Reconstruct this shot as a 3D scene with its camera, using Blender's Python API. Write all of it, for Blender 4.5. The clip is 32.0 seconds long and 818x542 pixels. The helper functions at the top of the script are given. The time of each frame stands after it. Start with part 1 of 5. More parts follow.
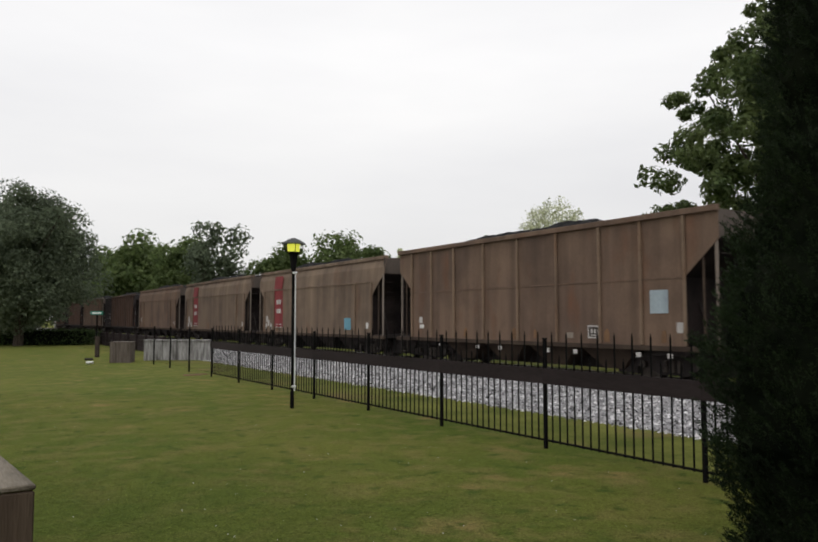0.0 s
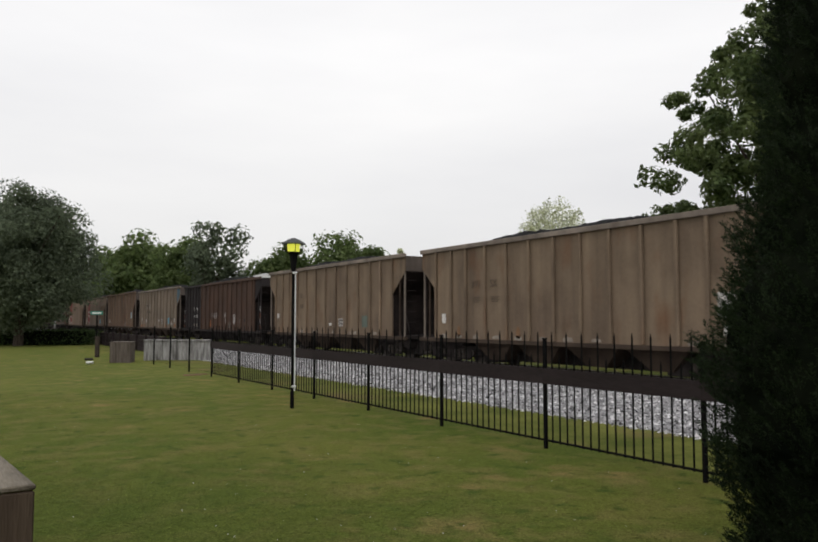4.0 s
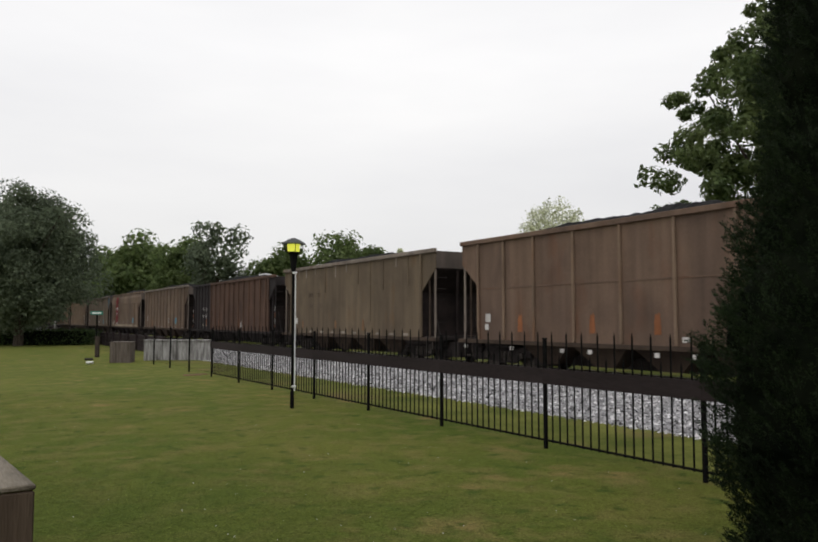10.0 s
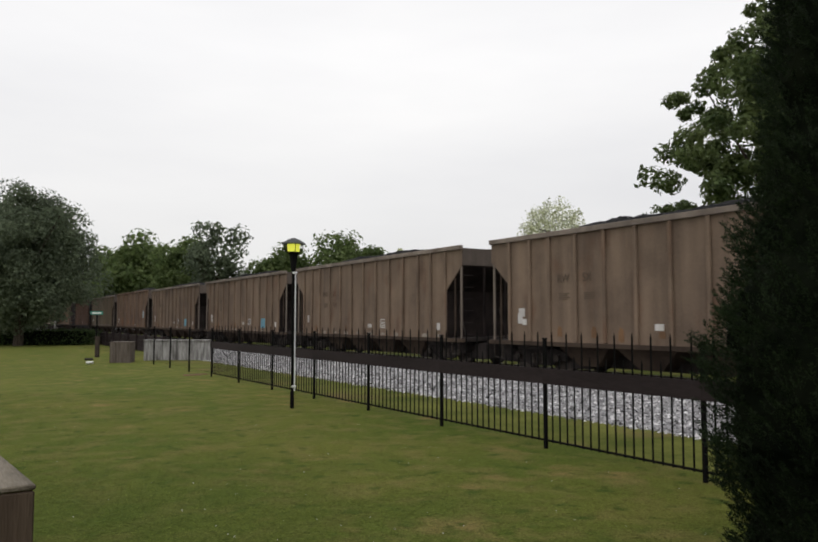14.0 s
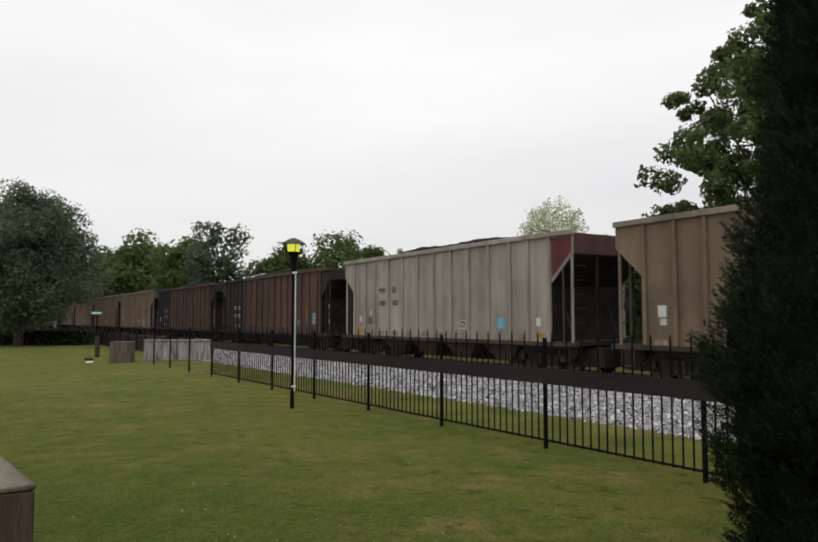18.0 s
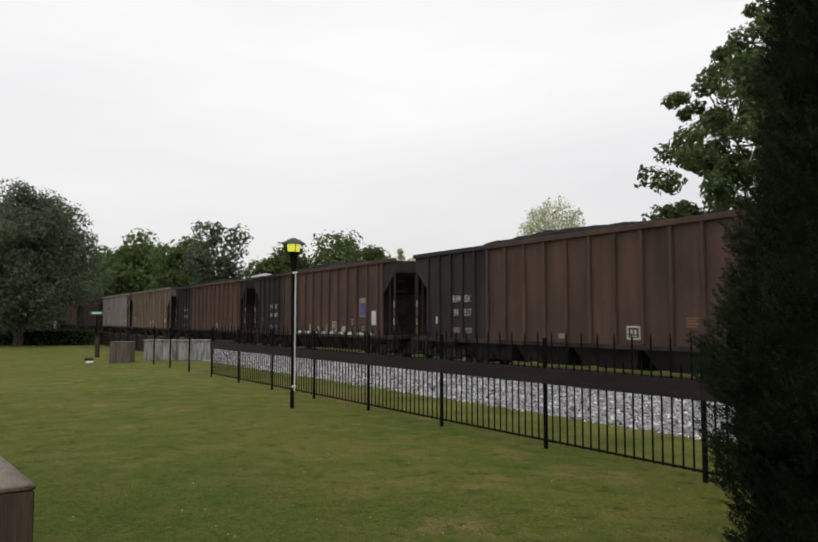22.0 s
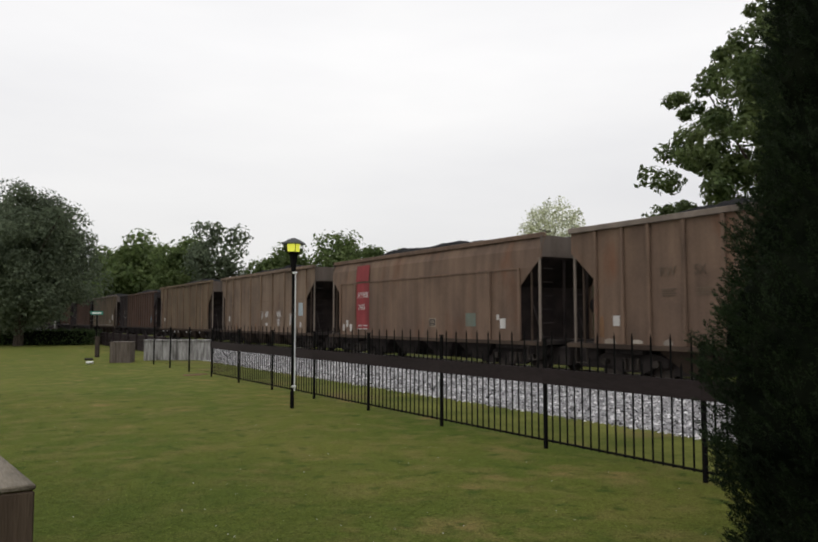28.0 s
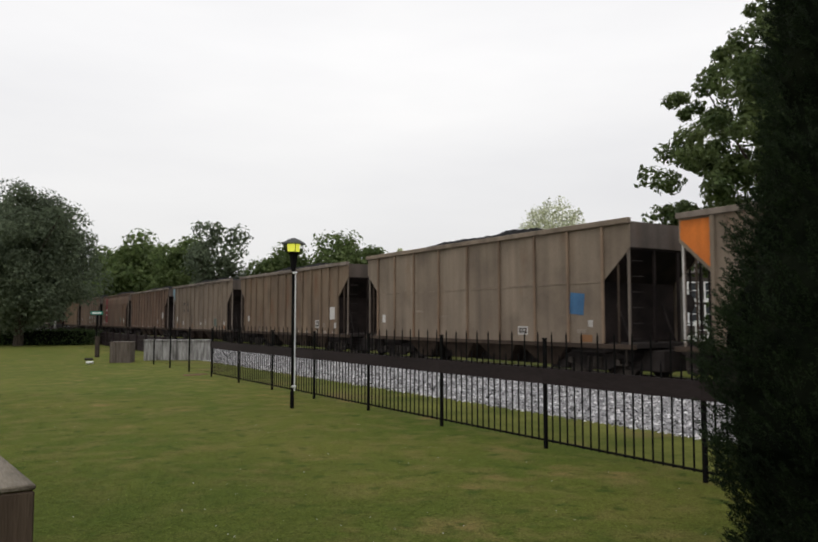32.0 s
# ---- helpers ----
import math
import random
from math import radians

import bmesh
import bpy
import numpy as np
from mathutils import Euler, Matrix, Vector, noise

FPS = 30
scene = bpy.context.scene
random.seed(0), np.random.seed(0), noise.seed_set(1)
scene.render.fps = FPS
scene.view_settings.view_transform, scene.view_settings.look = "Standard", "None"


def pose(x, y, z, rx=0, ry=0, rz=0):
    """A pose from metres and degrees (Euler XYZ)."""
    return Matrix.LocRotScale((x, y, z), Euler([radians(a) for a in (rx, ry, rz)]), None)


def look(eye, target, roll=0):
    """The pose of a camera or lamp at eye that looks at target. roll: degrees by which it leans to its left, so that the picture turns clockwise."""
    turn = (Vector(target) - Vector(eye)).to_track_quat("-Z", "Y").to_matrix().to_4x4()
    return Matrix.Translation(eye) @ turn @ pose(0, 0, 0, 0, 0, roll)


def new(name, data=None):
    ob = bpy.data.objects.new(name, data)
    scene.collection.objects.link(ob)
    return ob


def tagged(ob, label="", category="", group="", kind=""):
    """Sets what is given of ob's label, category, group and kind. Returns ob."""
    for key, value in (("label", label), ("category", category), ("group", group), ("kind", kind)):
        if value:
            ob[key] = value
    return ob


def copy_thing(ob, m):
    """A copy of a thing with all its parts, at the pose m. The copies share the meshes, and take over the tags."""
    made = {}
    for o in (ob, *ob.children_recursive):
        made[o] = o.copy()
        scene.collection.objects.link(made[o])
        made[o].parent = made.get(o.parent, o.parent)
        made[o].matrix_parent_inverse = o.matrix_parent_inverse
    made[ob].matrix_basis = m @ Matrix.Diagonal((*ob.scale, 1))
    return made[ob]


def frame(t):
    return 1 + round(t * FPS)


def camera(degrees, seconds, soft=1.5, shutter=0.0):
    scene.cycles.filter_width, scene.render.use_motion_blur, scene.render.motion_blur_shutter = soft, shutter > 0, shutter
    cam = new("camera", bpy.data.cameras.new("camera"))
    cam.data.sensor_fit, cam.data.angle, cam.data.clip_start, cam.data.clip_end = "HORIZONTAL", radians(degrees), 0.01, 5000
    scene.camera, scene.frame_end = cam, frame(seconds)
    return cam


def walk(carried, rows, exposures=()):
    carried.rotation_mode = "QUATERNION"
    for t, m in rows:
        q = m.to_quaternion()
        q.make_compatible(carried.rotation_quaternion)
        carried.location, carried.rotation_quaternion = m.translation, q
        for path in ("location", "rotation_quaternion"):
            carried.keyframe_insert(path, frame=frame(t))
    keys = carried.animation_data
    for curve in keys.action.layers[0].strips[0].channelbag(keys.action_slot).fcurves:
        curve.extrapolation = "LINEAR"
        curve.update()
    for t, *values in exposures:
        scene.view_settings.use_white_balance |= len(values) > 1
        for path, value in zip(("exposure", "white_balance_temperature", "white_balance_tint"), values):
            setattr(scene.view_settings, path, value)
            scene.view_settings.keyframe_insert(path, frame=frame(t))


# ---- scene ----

# ---------------------------------------------------------------- camera
HEAD = 32.27          # degrees from the railway line to the line of sight
EYE = 1.70
cam = camera(58.49, 32.0, soft=1.9, shutter=0.1)
VIEW = pose(0, 0, EYE, 90 + 3.84, 0, -HEAD)
walk(cam, [(0.0, VIEW), (32.0, VIEW)])

SIN, COS = math.sin(radians(HEAD)), math.cos(radians(HEAD))


def plan(side, ahead):
    """Ground place from metres to the right of and ahead of the standpoint."""
    return ahead * SIN + side * COS, ahead * COS - side * SIN


# ---------------------------------------------------------------- light: overcast day
world = bpy.data.worlds.new("overcast_sky")
scene.world = world
world.use_nodes = True
wn, wl = world.node_tree.nodes, world.node_tree.links
wn.clear()
w_out = wn.new("ShaderNodeOutputWorld")
sky = wn.new("ShaderNodeTexSky")
sky.sky_type, sky.sun_disc = "NISHITA", False
sky.sun_elevation, sky.sun_rotation = radians(55), radians(200)
bg_clear = wn.new("ShaderNodeBackground")
bg_clear.inputs[1].default_value = 0.06
wl.new(sky.outputs[0], bg_clear.inputs[0])
w_co = wn.new("ShaderNodeTexCoord")
w_map = wn.new("ShaderNodeMapping")
w_map.inputs["Scale"].default_value = (1.0, 1.0, 4.0)
w_noise = wn.new("ShaderNodeTexNoise")
w_noise.inputs["Scale"].default_value = 1.3
w_noise.inputs["Detail"].default_value = 5
w_ramp = wn.new("ShaderNodeValToRGB")
w_ramp.color_ramp.elements[0].position, w_ramp.color_ramp.elements[0].color = 0.3, (0.775, 0.772, 0.785, 1)
w_ramp.color_ramp.elements[1].position, w_ramp.color_ramp.elements[1].color = 0.68, (0.912, 0.902, 0.896, 1)
bg_cloud = wn.new("ShaderNodeBackground")
bg_cloud.inputs[1].default_value = 1.12
wl.new(w_co.outputs["Generated"], w_map.inputs[0])
wl.new(w_map.outputs[0], w_noise.inputs["Vector"])
wl.new(w_noise.outputs[0], w_ramp.inputs[0])
w_sep = wn.new("ShaderNodeSeparateXYZ")
wl.new(w_co.outputs["Generated"], w_sep.inputs[0])
w_high = wn.new("ShaderNodeMapRange")
w_high.inputs[1].default_value, w_high.inputs[2].default_value = 0.0, 0.34
w_high.inputs[3].default_value, w_high.inputs[4].default_value = 0.80, 1.07
wl.new(w_sep.outputs[2], w_high.inputs[0])
w_mul = wn.new("ShaderNodeVectorMath")
w_mul.operation = "SCALE"
wl.new(w_ramp.outputs[0], w_mul.inputs[0])
wl.new(w_high.outputs[0], w_mul.inputs["Scale"])
wl.new(w_mul.outputs[0], bg_cloud.inputs[0])
w_mix = wn.new("ShaderNodeMixShader")
w_mix.inputs[0].default_value = 0.93
wl.new(bg_clear.outputs[0], w_mix.inputs[1])
wl.new(bg_cloud.outputs[0], w_mix.inputs[2])
wl.new(w_mix.outputs[0], w_out.inputs[0])

sun_data = bpy.data.lights.new("sun", "SUN")
sun_data.energy, sun_data.angle, sun_data.color = 0.6, radians(25), (1.0, 0.97, 0.92)
sun_lamp = new("sun", sun_data)
sun_lamp.matrix_world = look((0, 0, 40), (14, 22, 0))
scene.view_settings.exposure = 0.0


# ---------------------------------------------------------------- materials
def surface(name, c1, c2, scale=3.0, rough=0.8, metal=0.0, bump=0.15, stretch=(1, 1, 1), fine=40.0, c3=None, spots=0.62, shift=True, island=0.0, spec=0.3):
    """Two colours mixed by coarse and fine grain; a third in patches with a shape of their own."""
    m = bpy.data.materials.new(name)
    m.use_nodes = True
    n, l = m.node_tree.nodes, m.node_tree.links
    p = n["Principled BSDF"]
    co = n.new("ShaderNodeTexCoord")
    mp = n.new("ShaderNodeMapping")
    mp.inputs["Scale"].default_value = stretch
    l.new(co.outputs["Object"], mp.inputs[0])
    if shift:
        info = n.new("ShaderNodeObjectInfo")
        mul = n.new("ShaderNodeMath")
        mul.operation = "MULTIPLY"
        mul.inputs[1].default_value = 37.0
        l.new(info.outputs["Random"], mul.inputs[0])
        l.new(mul.outputs[0], mp.inputs["Location"])
    a, b = n.new("ShaderNodeTexNoise"), n.new("ShaderNodeTexNoise")
    a.inputs["Scale"].default_value, a.inputs["Detail"].default_value = scale, 6
    b.inputs["Scale"].default_value, b.inputs["Detail"].default_value = fine, 4
    l.new(mp.outputs[0], a.inputs["Vector"])
    l.new(mp.outputs[0], b.inputs["Vector"])
    add = n.new("ShaderNodeMath")
    add.operation = "MULTIPLY_ADD"
    add.inputs[1].default_value, add.inputs[2].default_value = 0.45, -0.22
    l.new(b.outputs[0], add.inputs[0])
    tot = n.new("ShaderNodeMath")
    tot.operation = "ADD"
    l.new(a.outputs[0], tot.inputs[0])
    l.new(add.outputs[0], tot.inputs[1])
    ramp = n.new("ShaderNodeValToRGB")
    ramp.color_ramp.elements[0].position, ramp.color_ramp.elements[0].color = 0.32, (*c1, 1)
    ramp.color_ramp.elements[1].position, ramp.color_ramp.elements[1].color = 0.68, (*c2, 1)
    l.new(tot.outputs[0], ramp.inputs[0])
    colour = ramp.outputs[0]
    if c3:
        s = n.new("ShaderNodeTexNoise")
        s.inputs["Scale"].default_value, s.inputs["Detail"].default_value = scale * 0.55, 8
        sm = n.new("ShaderNodeVectorMath")
        sm.operation = "ADD"
        sm.inputs[1].default_value = (13.1, 7.7, 3.3)
        l.new(mp.outputs[0], sm.inputs[0])
        l.new(sm.outputs[0], s.inputs["Vector"])
        sr = n.new("ShaderNodeValToRGB")
        sr.color_ramp.elements[0].position, sr.color_ramp.elements[1].position = spots - 0.06, spots + 0.1
        l.new(s.outputs[0], sr.inputs[0])
        mix = n.new("ShaderNodeMix")
        mix.data_type = "RGBA"
        l.new(sr.outputs[0], mix.inputs[0])
        l.new(colour, mix.inputs[6])
        mix.inputs[7].default_value = (*c3, 1)
        colour = mix.outputs[2]
    if island:
        geo = n.new("ShaderNodeNewGeometry")
        hv = n.new("ShaderNodeHueSaturation")
        mr = n.new("ShaderNodeMapRange")
        mr.inputs[3].default_value, mr.inputs[4].default_value = 1 - island, 1 + island
        l.new(geo.outputs["Random Per Island"], mr.inputs[0])
        l.new(mr.outputs[0], hv.inputs["Value"])
        l.new(colour, hv.inputs["Color"])
        colour = hv.outputs[0]
    l.new(colour, p.inputs["Base Color"])
    p.inputs["Roughness"].default_value, p.inputs["Metallic"].default_value = rough, metal
    p.inputs["Specular IOR Level"].default_value = spec
    if bump:
        bp = n.new("ShaderNodeBump")
        bp.inputs["Strength"].default_value, bp.inputs["Distance"].default_value = bump, 0.02
        l.new(tot.outputs[0], bp.inputs["Height"])
        l.new(bp.outputs[0], p.inputs["Normal"])
    return m


def car_paint(name, c, dirt, rust=(0.13, 0.045, 0.018), rusty=0.66):
    """Weathered car paint: broad dusty clouds, soft streaks that run down the sheets, speckle and rust."""
    m = bpy.data.materials.new(name)
    m.use_nodes = True
    n, l = m.node_tree.nodes, m.node_tree.links
    p = n["Principled BSDF"]
    co, info, mul = n.new("ShaderNodeTexCoord"), n.new("ShaderNodeObjectInfo"), n.new("ShaderNodeMath")
    mul.operation, mul.inputs[1].default_value = "MULTIPLY", 37.0
    l.new(info.outputs["Random"], mul.inputs[0])

    def grain(stretch, scale, detail, seed):
        mp, tex = n.new("ShaderNodeMapping"), n.new("ShaderNodeTexNoise")
        mp.inputs["Scale"].default_value = stretch
        sh = n.new("ShaderNodeVectorMath")
        sh.operation, sh.inputs[1].default_value = "ADD", (seed, seed * 0.7, seed * 1.3)
        l.new(co.outputs["Object"], mp.inputs[0])
        l.new(mul.outputs[0], mp.inputs["Location"])
        l.new(mp.outputs[0], sh.inputs[0])
        l.new(sh.outputs[0], tex.inputs["Vector"])
        tex.inputs["Scale"].default_value, tex.inputs["Detail"].default_value = scale, detail
        return tex.outputs[0]

    cloud = grain((1, 1, 0.55), 0.62, 5, 0.0)
    streak = grain((1, 1.0, 0.07), 2.6, 3, 4.1)
    speck = grain((1, 1, 0.8), 16.0, 3, 9.3)
    ramp = n.new("ShaderNodeValToRGB")
    ramp.color_ramp.elements[0].position, ramp.color_ramp.elements[0].color = 0.30, (*dirt, 1)
    ramp.color_ramp.elements[1].position, ramp.color_ramp.elements[1].color = 0.62, (*c, 1)
    l.new(cloud, ramp.inputs[0])
    spots = grain((1, 1, 0.45), 1.15, 7, 13.7)
    sr = n.new("ShaderNodeValToRGB")
    sr.color_ramp.elements[0].position, sr.color_ramp.elements[1].position = rusty - 0.10, rusty + 0.10
    sr.color_ramp.elements[1].color = (0.75, 0.75, 0.75, 1)
    l.new(spots, sr.inputs[0])
    mix = n.new("ShaderNodeMix")
    mix.data_type = "RGBA"
    l.new(sr.outputs[0], mix.inputs[0])
    l.new(ramp.outputs[0], mix.inputs[6])
    mix.inputs[7].default_value = (*rust, 1)
    soot_shade = n.new("ShaderNodeMapRange")
    soot_shade.inputs[1].default_value, soot_shade.inputs[2].default_value = 0.50, 0.78
    soot_shade.inputs[3].default_value, soot_shade.inputs[4].default_value = 0.0, 0.55
    l.new(grain((1, 0.8, 0.8), 0.9, 6, 21.3), soot_shade.inputs[0])
    sooty = n.new("ShaderNodeMix")
    sooty.data_type = "RGBA"
    l.new(soot_shade.outputs[0], sooty.inputs[0])
    l.new(mix.outputs[2], sooty.inputs[6])
    sooty.inputs[7].default_value = (dirt[0] * 0.45, dirt[1] * 0.45, dirt[2] * 0.48, 1)
    value = n.new("ShaderNodeMath")
    value.operation, value.inputs[1].default_value, value.inputs[2].default_value = "MULTIPLY_ADD", 0.95, 0.38
    l.new(streak, value.inputs[0])
    value2 = n.new("ShaderNodeMath")
    value2.operation, value2.inputs[1].default_value = "MULTIPLY_ADD", 0.30
    l.new(speck, value2.inputs[0])
    l.new(value.outputs[0], value2.inputs[2])
    hv = n.new("ShaderNodeHueSaturation")
    l.new(value2.outputs[0], hv.inputs["Value"])
    l.new(sooty.outputs[2], hv.inputs["Color"])
    l.new(hv.outputs[0], p.inputs["Base Color"])
    p.inputs["Roughness"].default_value, p.inputs["Specular IOR Level"].default_value = 0.75, 0.25
    bp = n.new("ShaderNodeBump")
    bp.inputs["Strength"].default_value, bp.inputs["Distance"].default_value = 0.12, 0.02
    l.new(cloud, bp.inputs["Height"])
    l.new(bp.outputs[0], p.inputs["Normal"])
    return m


def turf(name, island=0.0):
    """Mown lawn: green and olive drifts, dry straw patches, darker clover and fine blade grain."""
    m = bpy.data.materials.new(name)
    m.use_nodes = True
    n, l = m.node_tree.nodes, m.node_tree.links
    p = n["Principled BSDF"]
    co = n.new("ShaderNodeTexCoord")

    def grain(scale, detail, lo, hi):
        tex, mr = n.new("ShaderNodeTexNoise"), n.new("ShaderNodeMapRange")
        tex.inputs["Scale"].default_value, tex.inputs["Detail"].default_value = scale, detail
        mr.inputs[1].default_value, mr.inputs[2].default_value = lo, hi
        l.new(co.outputs["Object"], tex.inputs["Vector"])
        l.new(tex.outputs[0], mr.inputs[0])
        return mr.outputs[0]

    def blend(fac, a, b):
        mix = n.new("ShaderNodeMix")
        mix.data_type = "RGBA"
        l.new(fac, mix.inputs[0])
        for socket, v in ((mix.inputs[6], a), (mix.inputs[7], b)):
            if isinstance(v, tuple):
                socket.default_value = (*v, 1)
            else:
                l.new(v, socket)
        return mix.outputs[2]

    colour = blend(grain(0.35, 5, 0.36, 0.66), (0.078, 0.104, 0.0185), (0.116, 0.124, 0.0260))
    colour = blend(grain(1.9, 6, 0.46, 0.74), colour, (0.150, 0.132, 0.0420))
    colour = blend(grain(0.9, 8, 0.60, 0.72), colour, (0.200, 0.150, 0.0580))
    colour = blend(grain(3.3, 6, 0.56, 0.72), colour, (0.052, 0.078, 0.0150))
    # a drift of darker clover in the near corner of the lawn, with a frayed edge
    spot, fray, edge = n.new("ShaderNodeVectorMath"), n.new("ShaderNodeMath"), n.new("ShaderNodeMapRange")
    spot.operation, spot.inputs[1].default_value = "DISTANCE", (*plan(-3.3, 5.6), 0.0)
    l.new(co.outputs["Object"], spot.inputs[0])
    fray.operation, fray.inputs[1].default_value = "MULTIPLY_ADD", -2.2
    l.new(grain(0.8, 6, 0.3, 0.7), fray.inputs[0])
    l.new(spot.outputs["Value"], fray.inputs[2])
    edge.inputs[1].default_value, edge.inputs[2].default_value = 3.2, 0.2
    edge.inputs[3].default_value, edge.inputs[4].default_value = 0.0, 0.72
    l.new(fray.outputs[0], edge.inputs[0])
    colour = blend(edge.outputs[0], colour, (0.060, 0.083, 0.0145))
    fine = n.new("ShaderNodeMath")
    fine.operation, fine.inputs[1].default_value, fine.inputs[2].default_value = "MULTIPLY_ADD", 0.55, 0.72
    l.new(grain(55, 4, 0.3, 0.7), fine.inputs[0])
    value = fine.outputs[0]
    if island:
        geo, mr, both = n.new("ShaderNodeNewGeometry"), n.new("ShaderNodeMapRange"), n.new("ShaderNodeMath")
        mr.inputs[3].default_value, mr.inputs[4].default_value = 1 - island, 1 + island
        both.operation = "MULTIPLY"
        l.new(geo.outputs["Random Per Island"], mr.inputs[0])
        l.new(mr.outputs[0], both.inputs[0])
        l.new(value, both.inputs[1])
        value = both.outputs[0]
    hv = n.new("ShaderNodeHueSaturation")
    l.new(value, hv.inputs["Value"])
    l.new(colour, hv.inputs["Color"])
    l.new(hv.outputs[0], p.inputs["Base Color"])
    p.inputs["Roughness"].default_value, p.inputs["Specular IOR Level"].default_value = 0.95, 0.05
    return m


def leafy(name, c1, c2, through_light=0.4, vary=0.35):
    m = surface(name, c1, c2, scale=0.6, rough=0.6, bump=0, fine=6.0, island=vary)
    n, l = m.node_tree.nodes, m.node_tree.links
    p = n["Principled BSDF"]
    p.inputs["Specular IOR Level"].default_value = 0.2
    t = n.new("ShaderNodeBsdfTranslucent")
    l.new(p.inputs["Base Color"].links[0].from_socket, t.inputs[0])
    mix = n.new("ShaderNodeMixShader")
    mix.inputs[0].default_value = through_light
    l.new(p.outputs[0], mix.inputs[1])
    l.new(t.outputs[0], mix.inputs[2])
    l.new(mix.outputs[0], n["Material Output"].inputs[0])
    return m


def glow(name, c, power):
    m = bpy.data.materials.new(name)
    m.use_nodes = True
    p = m.node_tree.nodes["Principled BSDF"]
    p.inputs["Base Color"].default_value = (*c, 1)
    p.inputs["Emission Color"].default_value = (*c, 1)
    p.inputs["Emission Strength"].default_value = power
    return m


BLACK_IRON = surface("black_iron", (0.0035, 0.0032, 0.0032), (0.008, 0.0075, 0.0075), 4, 0.8, 0.0, 0.1, spec=0.07)
BOARD_BROWN = surface("dark_brown_board", (0.021, 0.0155, 0.0160), (0.036, 0.027, 0.0275), 2, 0.8, 0, 0.1, (1, 0.2, 1), spec=0.12)
UNDER = surface("underframe_grime", (0.018, 0.0155, 0.015), (0.048, 0.040, 0.037), 1.5, 0.9, 0.0, 0.2, spec=0.12)
BAY = surface("grimy_bay_paint", (0.040, 0.029, 0.023), (0.085, 0.062, 0.046), 1.2, 0.9, 0.0, 0.1, spec=0.1)
# soot plus the shade of the end recesses, both put into the colour
SLOPE = surface("soot_and_shade_sheet", (0.014, 0.011, 0.011), (0.034, 0.026, 0.024), 1.2, 0.9, 0.0, 0.1, spec=0.1)
STEEL = surface("worn_wheel_steel", (0.030, 0.024, 0.020), (0.075, 0.062, 0.052), 3, 0.5, 0.6, 0.1)
RAIL_STEEL = surface("rail_steel", (0.05, 0.035, 0.028), (0.12, 0.10, 0.09), 3, 0.4, 0.7, 0.1, (1, 0.05, 1))
COAL = surface("coal", (0.006, 0.006, 0.007), (0.016, 0.0155, 0.0155), 5, 0.9, 0, 0.8, fine=18, spec=0.1)
TAN = car_paint("tan_paint", (0.203, 0.148, 0.100), (0.135, 0.096, 0.067), (0.15, 0.075, 0.038))
TAN_GREY = car_paint("grey_tan_paint", (0.236, 0.186, 0.139), (0.164, 0.127, 0.095), (0.165, 0.098, 0.058), 0.70)
OLIVE_TAN = car_paint("olive_tan_paint", (0.146, 0.109, 0.071), (0.104, 0.077, 0.052), (0.140, 0.080, 0.036), 0.70)
OCHRE_TAN = car_paint("ochre_tan_paint", (0.168, 0.120, 0.073), (0.118, 0.083, 0.053), (0.15, 0.080, 0.036), 0.70)
END_DARK = car_paint("dark_end_paint", (0.120, 0.096, 0.080), (0.078, 0.063, 0.054), (0.09, 0.055, 0.038))
CHORD = car_paint("dusty_chord_paint", (0.235, 0.194, 0.160), (0.152, 0.124, 0.102), (0.14, 0.085, 0.055), 0.68)
BROWN = car_paint("brown_paint", (0.166, 0.109, 0.075), (0.110, 0.073, 0.054), (0.145, 0.066, 0.036))
DULL_BROWN = car_paint("dull_brown_paint", (0.200, 0.143, 0.101), (0.134, 0.096, 0.070), (0.135, 0.069, 0.040))
PALE_RIB = car_paint("pale_rib_paint", (0.225, 0.158, 0.108), (0.145, 0.100, 0.070), (0.15, 0.070, 0.034))
LIGHT_GREY = car_paint("light_grey_paint", (0.335, 0.303, 0.260), (0.245, 0.216, 0.183), (0.22, 0.16, 0.11), 0.72)
RUST = car_paint("dark_rust_paint", (0.091, 0.053, 0.037), (0.058, 0.036, 0.028), (0.104, 0.050, 0.030), 0.68)
RUST_BROWN = car_paint("rust_brown_paint", (0.112, 0.065, 0.045), (0.076, 0.046, 0.034), (0.125, 0.060, 0.032), 0.68)
BLUE_BLACK = car_paint("faded_black_paint", (0.034, 0.0275, 0.0275), (0.019, 0.0158, 0.0160), (0.050, 0.028, 0.020), 0.70)
RED = car_paint("faded_red_paint", (0.25, 0.042, 0.046), (0.17, 0.034, 0.034), (0.15, 0.06, 0.045), 0.72)
PALE_BLUE = car_paint("pale_blue_paint", (0.24, 0.36, 0.42), (0.17, 0.27, 0.33), (0.20, 0.17, 0.13), 0.70)
PALE_GREY_BLUE = car_paint("pale_grey_blue_paint", (0.40, 0.47, 0.50), (0.30, 0.36, 0.39), (0.22, 0.19, 0.16), 0.70)
SKY_BLUE = car_paint("sky_blue_paint", (0.150, 0.345, 0.430), (0.120, 0.265, 0.340), (0.20, 0.20, 0.18), 0.72)
